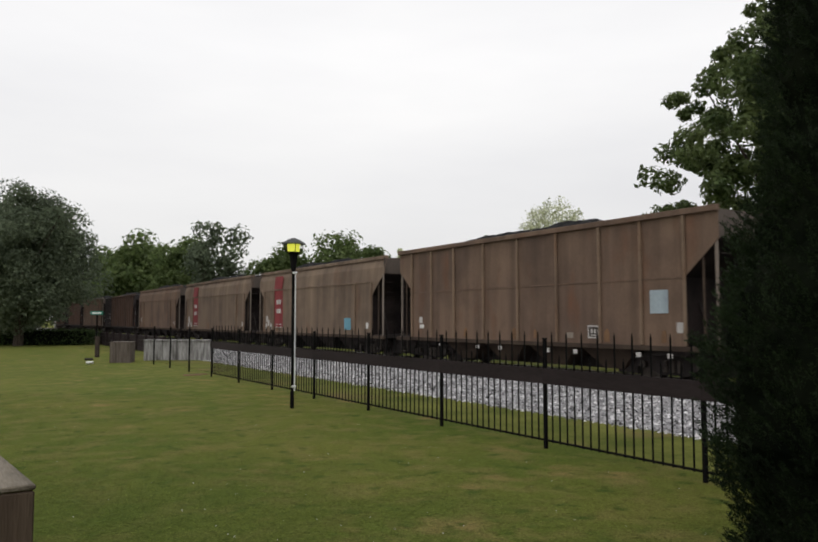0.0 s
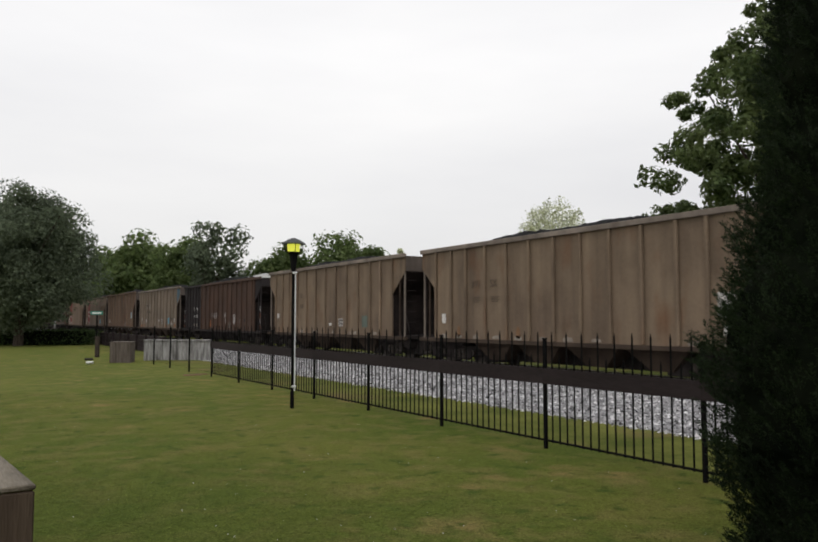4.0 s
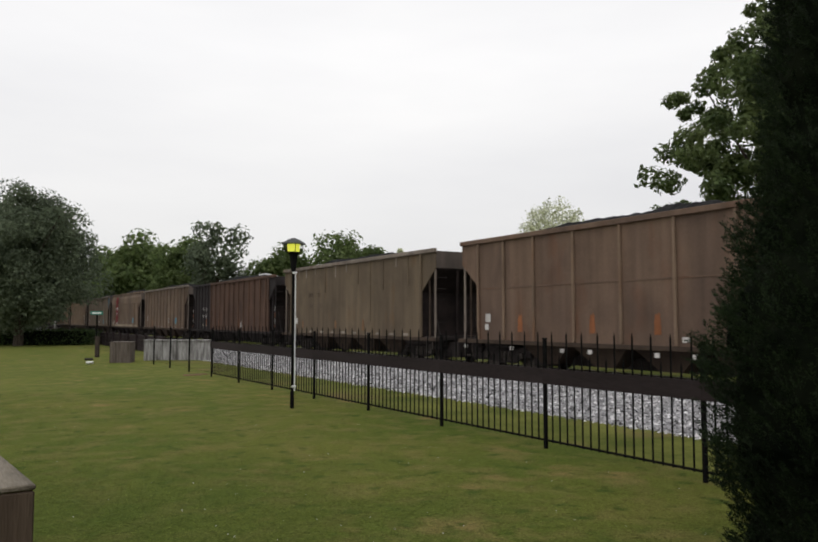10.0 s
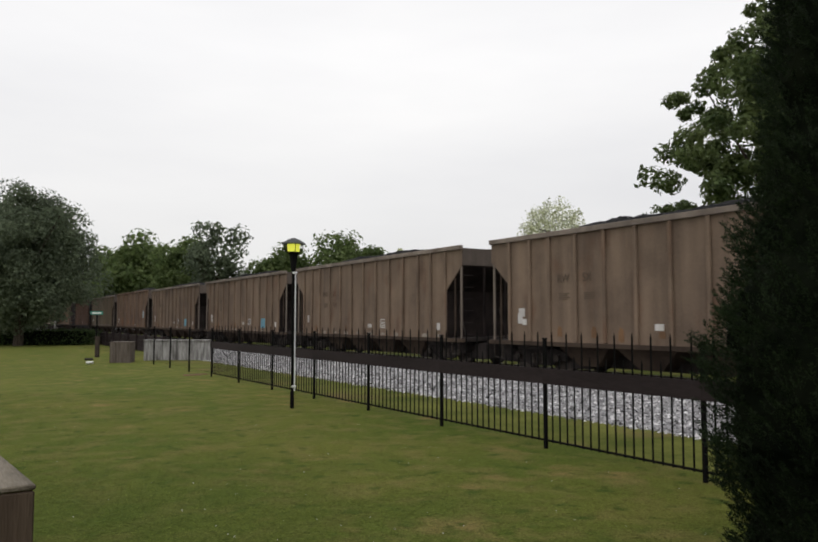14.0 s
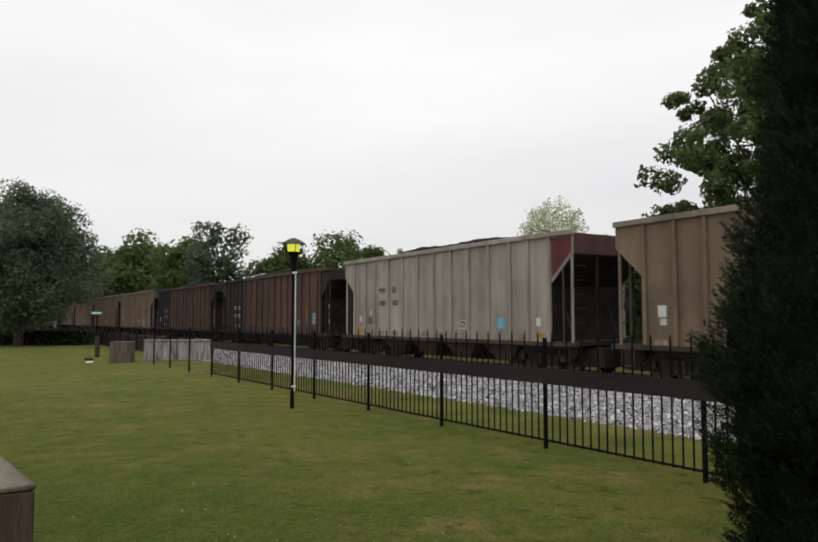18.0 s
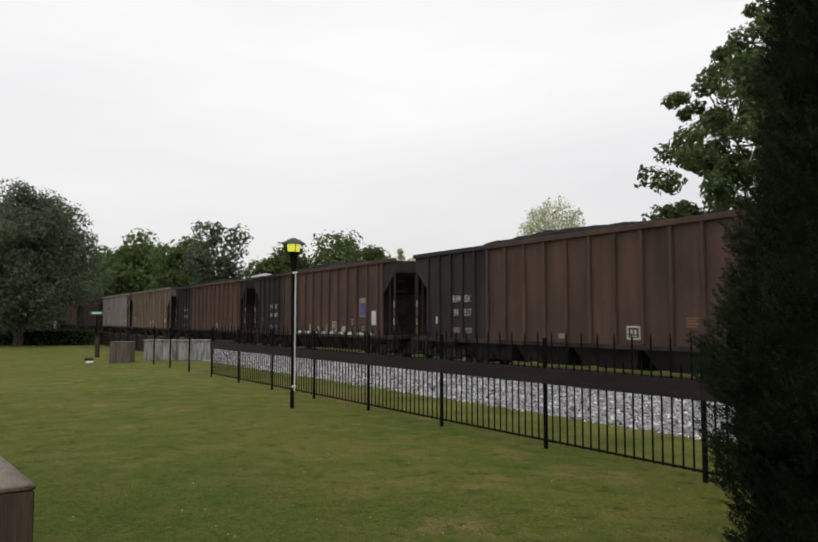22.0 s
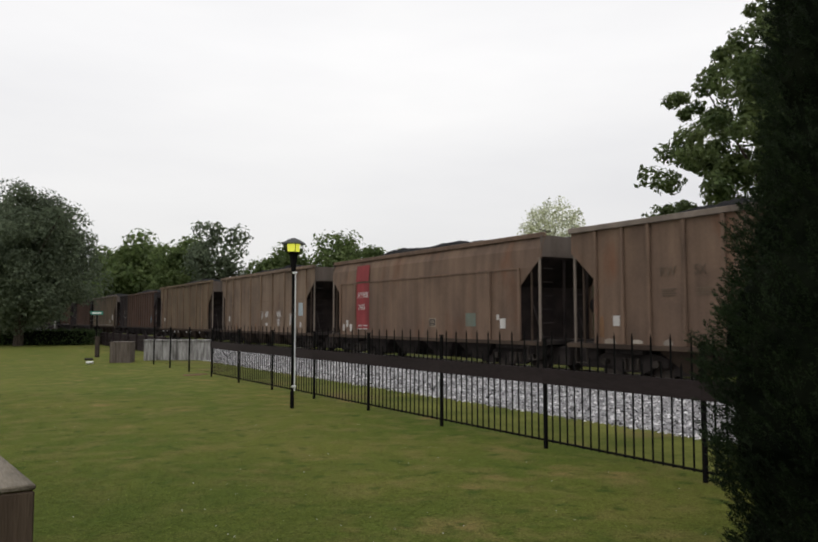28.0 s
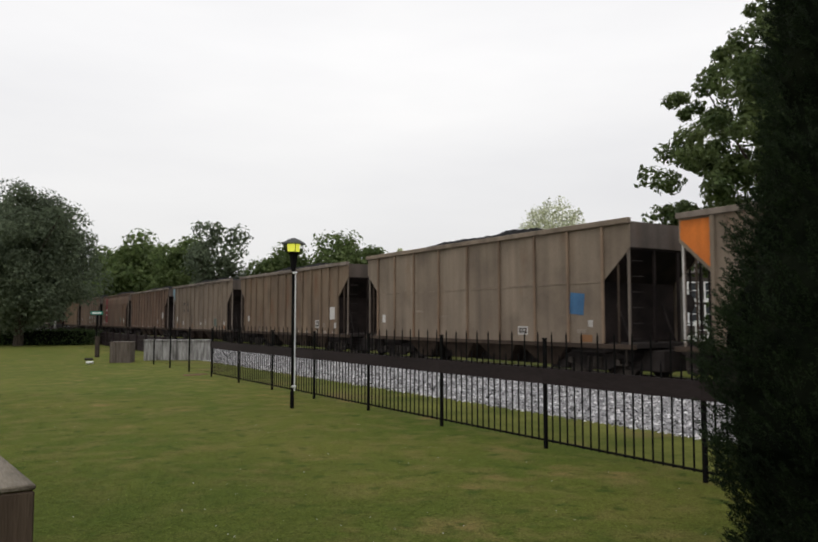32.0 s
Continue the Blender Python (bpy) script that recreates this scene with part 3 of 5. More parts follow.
# ---------------------------------------------------------------- plants
def crown(centre, radii, lobes, lobe_r, per_lobe, leaf, seed, flat=0.0):
    """Leaf places and directions on a cloud of clumps inside an ellipsoid."""
    rng = np.random.default_rng(seed)
    d = rng.normal(size=(lobes, 3))
    d /= np.linalg.norm(d, axis=1, keepdims=True)
    c = np.array(centre) + d * np.array(radii) * (0.25 + 0.68 * rng.random((lobes, 1)) ** 0.5)
    r = lobe_r * (0.6 + 0.7 * rng.random(lobes))
    k = rng.normal(size=(lobes, per_lobe, 3))
    k /= np.linalg.norm(k, axis=2, keepdims=True)
    rad = (0.45 + 0.6 * rng.random((lobes, per_lobe, 1)))
    pos = c[:, None] + k * rad * r[:, None, None] * np.array([1, 1, 0.75])
    nrm = k + 0.6 * rng.normal(size=k.shape) + np.array([0, 0, 0.4])
    size = leaf * (0.6 + 0.8 * rng.random(lobes * per_lobe))
    return pos.reshape(-1, 3), nrm.reshape(-1, 3), size, c


def tree(at, height, crown_base, radii, lobes, lobe_r, per_lobe, leaf, mat_leaf, trunk_r, seed, label, centre_z=None, limbs=14):
    o = tagged(thing("tree", (at[0], at[1], 0)), label, "tree")
    cz = centre_z if centre_z else (height + crown_base) / 2
    pos, nrm, size, c = crown((0, 0, cz), radii, lobes, lobe_r, per_lobe, leaf, seed)
    lo, hi = np.percentile(pos[:, 2], 0.5), np.percentile(pos[:, 2], 99.85)
    wide = (radii[0] + lobe_r * 0.75) / np.percentile(np.hypot(pos[:, 0], pos[:, 1]), 98.5)
    for q in (pos, c):
        q[:, 2] = crown_base + (q[:, 2] - lo) / (hi - lo) * (height - crown_base)
        q[:, :2] *= wide
    keep = pos[:, 2] > crown_base - 0.6
    cards("crown", pos[keep], nrm[keep], size[keep], mat_leaf, o)
    bm = bmesh.new()
    top = cz
    tube(bm, (0, 0, -0.05), (0.04, 0.02, crown_base * 0.6), trunk_r * 1.25, trunk_r, 10)
    tube(bm, (0.04, 0.02, crown_base * 0.6 - 0.02), (0, 0, top), trunk_r, trunk_r * 0.45, 10)
    part("trunk", bm, BARK, o)
    bm = bmesh.new()
    rng = random.Random(seed)
    for q in rng.sample(list(c), min(limbs, len(c))):
        z0 = crown_base * 0.7 + (top - crown_base * 0.7) * rng.random()
        mid = Vector((q[0] * 0.5, q[1] * 0.5, (z0 + q[2]) / 2 + 0.1))
        tube(bm, (0, 0, z0), mid, trunk_r * 0.4, trunk_r * 0.26, 6)
        tube(bm, mid, tuple(q), trunk_r * 0.26, trunk_r * 0.08, 6)
    part("branching", bm, BARK, o)
    return o


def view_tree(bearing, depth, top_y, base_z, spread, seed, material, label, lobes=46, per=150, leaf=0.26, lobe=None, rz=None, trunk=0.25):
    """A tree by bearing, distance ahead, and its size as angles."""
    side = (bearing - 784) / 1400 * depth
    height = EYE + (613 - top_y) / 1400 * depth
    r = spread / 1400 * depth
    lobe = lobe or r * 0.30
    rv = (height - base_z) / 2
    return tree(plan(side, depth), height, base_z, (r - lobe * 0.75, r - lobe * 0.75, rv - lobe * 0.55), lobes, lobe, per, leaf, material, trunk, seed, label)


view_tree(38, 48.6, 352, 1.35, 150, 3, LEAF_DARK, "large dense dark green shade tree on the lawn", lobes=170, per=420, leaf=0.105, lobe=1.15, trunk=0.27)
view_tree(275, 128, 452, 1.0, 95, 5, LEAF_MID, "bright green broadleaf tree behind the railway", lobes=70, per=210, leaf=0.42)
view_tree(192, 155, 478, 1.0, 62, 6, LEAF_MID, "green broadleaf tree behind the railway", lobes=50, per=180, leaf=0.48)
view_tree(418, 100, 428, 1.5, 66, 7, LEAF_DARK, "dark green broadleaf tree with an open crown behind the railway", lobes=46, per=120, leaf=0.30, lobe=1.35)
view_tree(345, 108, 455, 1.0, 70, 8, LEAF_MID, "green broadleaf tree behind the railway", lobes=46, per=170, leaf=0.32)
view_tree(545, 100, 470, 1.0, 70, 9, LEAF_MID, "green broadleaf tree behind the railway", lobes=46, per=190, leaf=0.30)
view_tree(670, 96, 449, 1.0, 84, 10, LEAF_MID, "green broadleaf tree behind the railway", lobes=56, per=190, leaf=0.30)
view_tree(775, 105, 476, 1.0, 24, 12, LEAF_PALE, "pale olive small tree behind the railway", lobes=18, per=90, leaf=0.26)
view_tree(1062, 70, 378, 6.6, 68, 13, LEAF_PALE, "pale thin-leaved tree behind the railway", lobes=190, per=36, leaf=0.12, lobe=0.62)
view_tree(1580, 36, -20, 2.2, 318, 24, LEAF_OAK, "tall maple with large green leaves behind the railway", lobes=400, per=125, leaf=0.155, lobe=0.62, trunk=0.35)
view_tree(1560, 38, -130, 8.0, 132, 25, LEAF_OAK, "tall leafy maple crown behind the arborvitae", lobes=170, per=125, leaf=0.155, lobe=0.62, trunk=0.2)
# hidden trees added to keep sky light off the far end of the train
view_tree(50, 112, 425, 0.3, 70, 41, LEAF_DARK, "dark broadleaf tree hidden far behind the lawn, raised to shade the train", lobes=60, per=150, leaf=0.40)
view_tree(15, 85, 405, 0.5, 110, 42, LEAF_DARK, "dark broadleaf tree hidden behind the shade tree, added to shade the train", lobes=60, per=150, leaf=0.36)
view_tree(-45, 72, 370, 0.5, 120, 43, LEAF_DARK, "unseen dark broadleaf tree added beyond the hedge to shade the train", lobes=60, per=150, leaf=0.34)


def cedar(side, ahead, height, radius, seed):
    """A dense columnar conifer with flat sprays of scale leaves."""
    x, y = plan(side, ahead)
    o = tagged(thing("conifer", (x, y, 0)), "tall dense dark green columnar arborvitae beside the lawn", "conifer")
    rng = np.random.default_rng(seed)

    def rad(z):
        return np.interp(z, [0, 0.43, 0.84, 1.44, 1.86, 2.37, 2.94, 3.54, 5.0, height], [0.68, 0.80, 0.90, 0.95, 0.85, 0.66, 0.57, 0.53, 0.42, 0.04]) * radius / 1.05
    # solid dark shell: the shade behind the sprays is put in as colour
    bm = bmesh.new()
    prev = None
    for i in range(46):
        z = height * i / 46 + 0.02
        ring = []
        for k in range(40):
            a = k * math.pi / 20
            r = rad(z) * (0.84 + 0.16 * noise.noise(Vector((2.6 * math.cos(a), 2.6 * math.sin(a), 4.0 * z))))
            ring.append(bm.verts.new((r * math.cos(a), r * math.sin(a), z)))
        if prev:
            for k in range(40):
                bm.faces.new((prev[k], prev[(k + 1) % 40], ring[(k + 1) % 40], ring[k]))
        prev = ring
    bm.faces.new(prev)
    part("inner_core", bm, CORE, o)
    part("trunk", tubes(((0, 0, -0.05), (0, 0, height * 0.8), 0.09)), BARK, o)
    # flat upswept sprays: a stem of scale leaves with side branchlets on both sides of it
    ns, pl = 13500, 50
    z = height * rng.random(ns) ** 1.15
    a = rng.random(ns) * 2 * math.pi
    r = rad(z) * (0.86 + 0.16 * rng.random(ns)) * (1 + 0.07 * np.sin(5.0 * a + 7.0 * z) + 0.05 * np.sin(9.0 * z - 3.0 * a))
    out = np.stack([np.cos(a), np.sin(a), 0 * a], 1)
    tip = out * (0.55 + 0.5 * rng.random((ns, 1))) + np.array([0, 0, 0.85]) + 0.22 * rng.normal(size=(ns, 3))
    tip /= np.linalg.norm(tip, axis=1, keepdims=True)
    side = np.cross(tip, out + 0.9 * rng.normal(size=(ns, 3)))
    side /= np.linalg.norm(side, axis=1, keepdims=True)
    ln = 0.08 + 0.13 * rng.random(ns)
    base = np.stack([r * np.cos(a), r * np.sin(a), z], 1) - tip * 0.5 * ln[:, None]
    t = rng.random((ns, pl, 1))
    wing = (rng.random((ns, pl, 1)) * 2 - 1) * 0.30 * (1.05 - t) * (0.3 + t)
    curl = -0.10 * t * t * np.array([0, 0, 1])
    pos = base[:, None] + ln[:, None, None] * (tip[:, None] * (t + 0.5 * np.abs(wing)) + side[:, None] * wing + curl) + 0.004 * rng.normal(size=(ns, pl, 3))
    nrm = np.cross(tip, side)[:, None] + 0.5 * rng.normal(size=(ns, pl, 3))
    way = tip[:, None] + side[:, None] * np.sign(wing) * 0.8 + 0.2 * rng.normal(size=(ns, pl, 3))
    size = 0.007 + 0.007 * rng.random(ns * pl)
    cards("sprays", pos.reshape(-1, 3), nrm.reshape(-1, 3), size, LEAF_CEDAR, o, sides=0.42, along=way.reshape(-1, 3))
    return o


cedar(2.72, 4.2, 6.4, 1.05, 21)


def hedge(at, size, turn, seed, label):
    o = tagged(thing("hedge", (*at, 0), turn), label, "hedge")
    sx_, sy_, sz_ = size
    # dark block inside the leaves, coloured as their inner shade
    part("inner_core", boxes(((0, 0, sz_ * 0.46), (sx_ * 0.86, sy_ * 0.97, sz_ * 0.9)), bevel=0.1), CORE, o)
    rng = np.random.default_rng(seed)
    k = int(900 * (sy_ * sz_ + sx_ * sy_) / 4)
    p = (rng.random((k, 3)) - 0.5)
    ax = rng.integers(0, 3, k)
    p[np.arange(k), ax] = np.where(rng.random(k) < 0.5, -0.48, 0.48) + 0.05 * rng.normal(size=k)
    p = p * np.array(size) + np.array([0, 0, sz_ / 2])
    p[:, 2] = np.abs(p[:, 2])
    cards("leaves", p, rng.normal(size=(k, 3)), 0.05 + 0.05 * rng.random(k), HEDGE_LEAF, o)
    return o


rng = np.random.default_rng(77)
n = 46000
wy = np.concatenate([-12 + 31.5 * rng.random(n // 4), 22.9 + 192 * rng.random(n - n // 4) ** 1.4])
top = 3.6 + 0.9 * np.sin(wy * 0.31) + 0.6 * np.sin(wy * 0.83 + 1.3)
wz = 0.15 + top * rng.random(n) ** 0.8
wx = 29.5 + 1.6 * np.sin(wy * 0.21) + 2.2 * (rng.random(n) - 0.5)
tagged(cards("woodland_edge", np.stack([wx, wy, wz], 1), rng.normal(size=(n, 3)) + np.array([-0.8, -0.4, 0.4]), 0.20 + 0.16 * rng.random(n), HEDGE_LEAF), "dark green undergrowth behind the railway", "undergrowth", kind="stuff")

hedge(plan(-26.3, 50), (1.2, 9.0, 1.05), -HEAD + 90, 31, "low clipped dark green hedge along the lawn's edge")


def timber_wall(at, length):
    """A low run of stacked dark timbers held by posts, along the railway."""
    o = tagged(thing("timber_wall", (*at, 0)), "low wall of stacked dark creosoted timbers beside the railway", "wall", "timber walls")
    for k in range(4):
        for y in (-length / 4, length / 4):
            part("timber", boxes(((0.01 * (k % 2), y, 0.115 + k * 0.215), (0.20, length / 2 - 0.02, 0.205)), bevel=0.012), BOARD_BROWN, o)
    for k in range(4):
        part("post", boxes(((-0.15, (k - 1.5) * length / 4, 0.46), (0.10, 0.14, 0.96)), bevel=0.01), BOARD_BROWN, o)
    return o


for i in range(5):
    timber_wall((9.1, 41.5 + i * 9.0), 8.96)


# ---------------------------------------------------------------- houses
def house(at, turn, size, eave, ridge, wall_mat, label, rows, cols, porch):
    w, d = size
    o = tagged(thing("house", (*at, 0), turn), label, "house")
    part("wall", boxes(((0, 0, eave / 2), (w, d, eave))), wall_mat, o)
    bm = plate([(-d / 2 - 0.4, eave), (d / 2 + 0.4, eave), (d / 2 + 0.4, eave + 0.12), (0, ridge), (-d / 2 - 0.4, eave + 0.12)], "x", 0, w + 0.8)
    part("roof", bm, ROOF, o)
    part("chimney", boxes(((w * 0.22, 0.6, ridge + 0.1), (0.6, 0.6, 1.3)), bevel=0.02), BRICK_WALL, o)
    for r in range(rows):
        for c in range(cols):
            x = -w / 2 + (c + 0.5) * w / cols
            z = 2.2 + r * 1.95
            win = part("window", boxes(((x, -d / 2 - 0.02, z + 0.70), (0.96, 0.10, 0.10)), ((x, -d / 2 - 0.02, z - 0.70), (0.96, 0.10, 0.10)), ((x - 0.42, -d / 2 - 0.02, z), (0.12, 0.10, 1.30)), ((x + 0.42, -d / 2 - 0.02, z), (0.12, 0.10, 1.30)), ((x, -d / 2 - 0.02, z), (0.72, 0.07, 0.06))), TRIM_WHITE, o, "white window frame")
            part("pane", boxes(((x, -d / 2 - 0.012, z), (0.73, 0.03, 1.31))), GLASS_DARK, win)
            part("sill", boxes(((x, -d / 2 - 0.07, z - 0.86), (1.10, 0.2, 0.20)), bevel=0.01), TRIM_WHITE, win)
    if porch:
        part("porch_floor", boxes(((0, -d / 2 - 1.1, 0.22), (w, 2.2, 0.44))), TRIM_WHITE, o)
        for i in range(8):
            x = -w / 2 + 0.1 + i * (w - 0.2) / 7
            part("porch_post", boxes(((x, -d / 2 - 2.1, 0.9), (0.14, 0.14, 1.0)), bevel=0.01), TRIM_WHITE, o)
        for z in (0.9, 1.5):
            part("porch_rail", boxes(((0, -d / 2 - 2.1, z), (w, 0.10, 0.30 if z > 1 else 0.10))), TRIM_WHITE, o)
    return o


house(plan(26.5, 65), -HEAD, (7, 8), 5.6, 7.6, DARK_WALL, "dark two-storey house with white windows and a white porch rail", 2, 5, True)

o = tagged(thing("tall_shed", (*plan(-14.2, 75), 0), -HEAD), "narrow dark shed with a white metal roof behind the railway", "shed")
part("wall", boxes(((0, 0, 2.95), (2.5, 5.0, 5.9))), DARK_WALL, o)
part("roof", plate([(-1.45, 5.9), (1.45, 5.9), (1.45, 6.02), (0, 6.35), (-1.45, 6.02)], "y", 0, 5.4), TRIM_WHITE, o, "white metal roof")

# street sign, wooden box, edging and litter at the lawn's end
o = tagged(thing("street_sign", (*plan(-14.7, 34.5), 0), -HEAD), "green street name sign on a thin metal post", "street sign")
part("post", tubes(((0, 0, -0.02), (0, 0, 2.12), 0.035)), BLACK_IRON, o)
part("blade", boxes(((0, -0.045, 2.03), (0.60, 0.02, 0.17)), bevel=0.004), SIGN_GREEN, o, "green sign blade")
part("writing", boxes(((0, -0.057, 2.03), (0.44, 0.004, 0.06))), TRIM_WHITE, o, "one unreadable white line")
o = tagged(thing("wooden_post", (*plan(-14.27, 33.6), 0), -HEAD), "short dark weathered wooden post at the lawn's end", "post")
part("shaft", boxes(((0, 0, 0.46), (0.16, 0.16, 0.96)), bevel=0.01), TIE_WOOD, o)
o = tagged(thing("wooden_bin", (*plan(-11.55, 29.6), 0), -HEAD + 8), "low grey wooden plank bin beside the fence", "bin")
for i in range(6):
    for f in (-0.36, 0.36):
        part("plank", boxes(((-0.325 + i * 0.13, f, 0.40), (0.122, 0.03, 0.80)), bevel=0.004), PLANK_WOOD, o)
for f in (-0.395, 0.395):
    part("side_board", boxes(((f, 0, 0.39), (0.03, 0.68, 0.78)), bevel=0.004), PLANK_WOOD, o)
part("lid", boxes(((0, 0, 0.815), (0.84, 0.78, 0.03)), bevel=0.006), PLANK_WOOD, o)
o = tagged(thing("block_wall", (*plan(-9.77, 31.0), 0), -HEAD), "low whitewashed block wall with stained paint beyond the fence", "wall")
for r in range(4):
    for c in range(7):
        w = 0.40 if not (r % 2 and c in (0, 6)) else 0.20
        x = -1.2 + c * 0.40 if r % 2 == 0 else (-1.3 if c == 0 else 1.3 if c == 6 else -1.4 + c * 0.40 + 0.2 - 0.2)
        if r % 2 and 0 < c < 6:
            x = -1.0 + (c - 1) * 0.40 + 0.0
            x = -1.2 + 0.2 + (c - 1) * 0.40
            w = 0.40
        part("block", boxes(((x, 0, 0.10 + r * 0.20), (w - 0.012, 0.20, 0.188)), bevel=0.006), WHITEWASH, o)
part("mortar_core", boxes(((0, 0, 0.40), (2.76, 0.184, 0.80))), WHITEWASH, o)
for c in range(4):
    part("coping", boxes(((-1.06 + c * 0.706, 0, 0.845), (0.70, 0.27, 0.07)), bevel=0.01), WHITEWASH, o)
o = tagged(thing("crumpled_bag", (*plan(-12.3, 28.3), 0), 20), "crumpled white plastic bag on the grass", "litter")
rng = random.Random(4)
bm = bmesh.new()
bmesh.ops.create_icosphere(bm, subdivisions=2, radius=0.10)
for v in bm.verts:
    v.co = Vector((v.co.x * 1.5, v.co.y, v.co.z * 0.6 + 0.055)) * (0.75 + 0.5 * rng.random())
part("bag", bm, TRIM_WHITE, o)
SOIL = surface("reddish_soil", (0.10, 0.060, 0.038), (0.17, 0.105, 0.066), 5, 0.95, 0, 0.4, spec=0.05)
bm = plate([(0.62 * math.cos(k * 0.4488) * (0.8 + 0.25 * math.sin(2.7 * k)), 0.36 * math.sin(k * 0.4488) * (0.8 + 0.25 * math.cos(3.1 * k))) for k in range(14)], "z", 0.004, 0.012)
patch = tagged(part("bare_patch", bm, SOIL), "small bare patch of reddish soil in the lawn", "soil", kind="structure")
patch.matrix_basis = pose(*plan(-6.65, 22.9), 0, 0, 0, 30)
o = tagged(thing("drain_cover", (*plan(-13.6, 31.2), 0), 0), "small dark drain box in the grass", "drain box")
part("box", boxes(((0, 0, 0.04), (0.30, 0.30, 0.10)), bevel=0.02), UNDER, o)
o = tagged(thing("marker_post", (*plan(-29.0, 60), 0), 0), "white painted marker post behind the hedge", "post")
part("shaft", boxes(((0, 0, 0.80), (0.12, 0.12, 1.62)), bevel=0.02), WHITEWASH, o)


def parked_car(at, turn):
    o = tagged(thing("parked_car", (*at, 0), turn), "tan parked sedan half hidden by the hedge", "car")
    out = [(-2.2, 0.35), (-2.2, 0.75), (-1.9, 0.88), (-1.45, 0.92), (-0.85, 1.36), (0.55, 1.40), (1.25, 0.95), (2.05, 0.86), (2.25, 0.62), (2.25, 0.35)]
    bm = plate(out, "y", 0, 1.7)
    part("body", bm, TAN_CAR, o)
    for s in (-1, 1):
        part("side_window", plate([(-1.15, 0.95), (-0.75, 1.30), (0.48, 1.33), (1.0, 0.95)], "y", s * 0.852, 0.012), GLASS_DARK, o)
        for x in (-1.4, 1.4):
            w = part("wheel", tubes(((x, s * 0.70, 0.33), (x, s * 0.88, 0.33), 0.33), seg=18), BLACK_IRON, o)
            part("rim", tubes(((x, s * 0.875, 0.33), (x, s * 0.895, 0.33), 0.2), seg=12), PIPE_WHITE, w)
    part("windscreen", plate([(-0.7, 0.0), (0.7, 0.0), (0.6, 0.62), (-0.6, 0.62)], "z", 0, 0.012), GLASS_DARK, o).matrix_basis = pose(1.27, 0, 0.97, 0, -30, 90)
    return o


parked_car(plan(-34.6, 60), -HEAD + 8)

# ---------------------------------------------------------------- hopper cars
RAIL_TOP = RAIL_Z
HALF = SIDE_X


def side_outline(L, z0, zt, cut=0.95, low=1.74, high=2.60):
    a, b = -L / 2, L / 2
    return [(a + cut, z0), (b - cut, z0), (b - cut, z0 + low), (b, z0 + high), (b, zt), (a, zt), (a, z0 + high), (a + cut, z0 + low)]


def rib_places(kind, L):
    """Distances of the side ribs from the leading end."""
    if kind == "w":
        near = [0.95, 2.30, 3.74, 5.45]
        return near + [L / 2] + [L - d for d in reversed(near)]
    if kind == "d":
        near = [0.97 + i * 0.716 for i in range(6)]
        return near + [4.55 + i * 0.925 for i in range(1, 12)] + [L - 0.97]
    if kind == "s":
        return [0.97, 2.41, 11.95, L - 0.97]
    ends = [0.97, 1.93, 2.81]
    return ends + [3.90 + i * (L - 7.80) / 6 for i in range(7)] + [L - d for d in reversed(ends)]


def truck(parent, y):
    t = part("truck", boxes(((0, y, 0.52), (2.0, 0.36, 0.30)), bevel=0.03), UNDER, parent, "cast steel two-axle truck")
    for x in (-1.02, 1.02):
        out = [(y - 1.22, 0.40), (y - 1.22, 0.60), (y - 0.95, 0.70), (y - 0.45, 0.78), (y + 0.45, 0.78), (y + 0.95, 0.70), (y + 1.22, 0.60), (y + 1.22, 0.40), (y + 0.75, 0.36), (y + 0.42, 0.20), (y - 0.42, 0.20), (y - 0.75, 0.36)]
        part("side_frame", plate(out, "x", x, 0.13), UNDER, t)
        bm = bmesh.new()
        for k in (-0.22, 0, 0.22):
            tube(bm, (x * 1.06, y + k, 0.27), (x * 1.06, y + k, 0.58), 0.075, seg=8)
        part("spring_nest", bm, STEEL, t)
        for k in (-0.89, 0.89):
            part("axle_cap", tubes(((x * 1.05, y + k, 0.457), (x * 1.18, y + k, 0.457), 0.10), seg=10), STEEL, t)
    for k in (-0.89, 0.89):
        w = thing("wheelset")
        w.parent = t
        w.location = (0, y + k, 0.457)
        bm = tubes(((-0.95, 0, 0), (0.95, 0, 0), 0.085), seg=8)
        for s in (-1, 1):
            tube(bm, (s * 0.70, 0, 0), (s * 0.82, 0, 0), 0.457, 0.45, 24)
            tube(bm, (s * 0.66, 0, 0), (s * 0.70, 0, 0), 0.49, 0.49, 24)
            tube(bm, (s * 0.82, 0, 0), (s * 0.835, 0, 0), 0.16, 0.14, 12)
        me = bpy.data.meshes.new("wheelset")
        bm.to_mesh(me)
        bm.free()
        me.materials.append(STEEL)
        scene.collection.objects.unlink(w)
        bpy.data.objects.remove(w)
        w = new("wheelset", me)
        w.parent = t
        w.location = (0, y + k, 0.457)
        w["axle"] = k
    return t


rung_me = shared("ladder_rung", tubes(((0, 0, 0), (0.42, 0, 0), 0.013), seg=5))


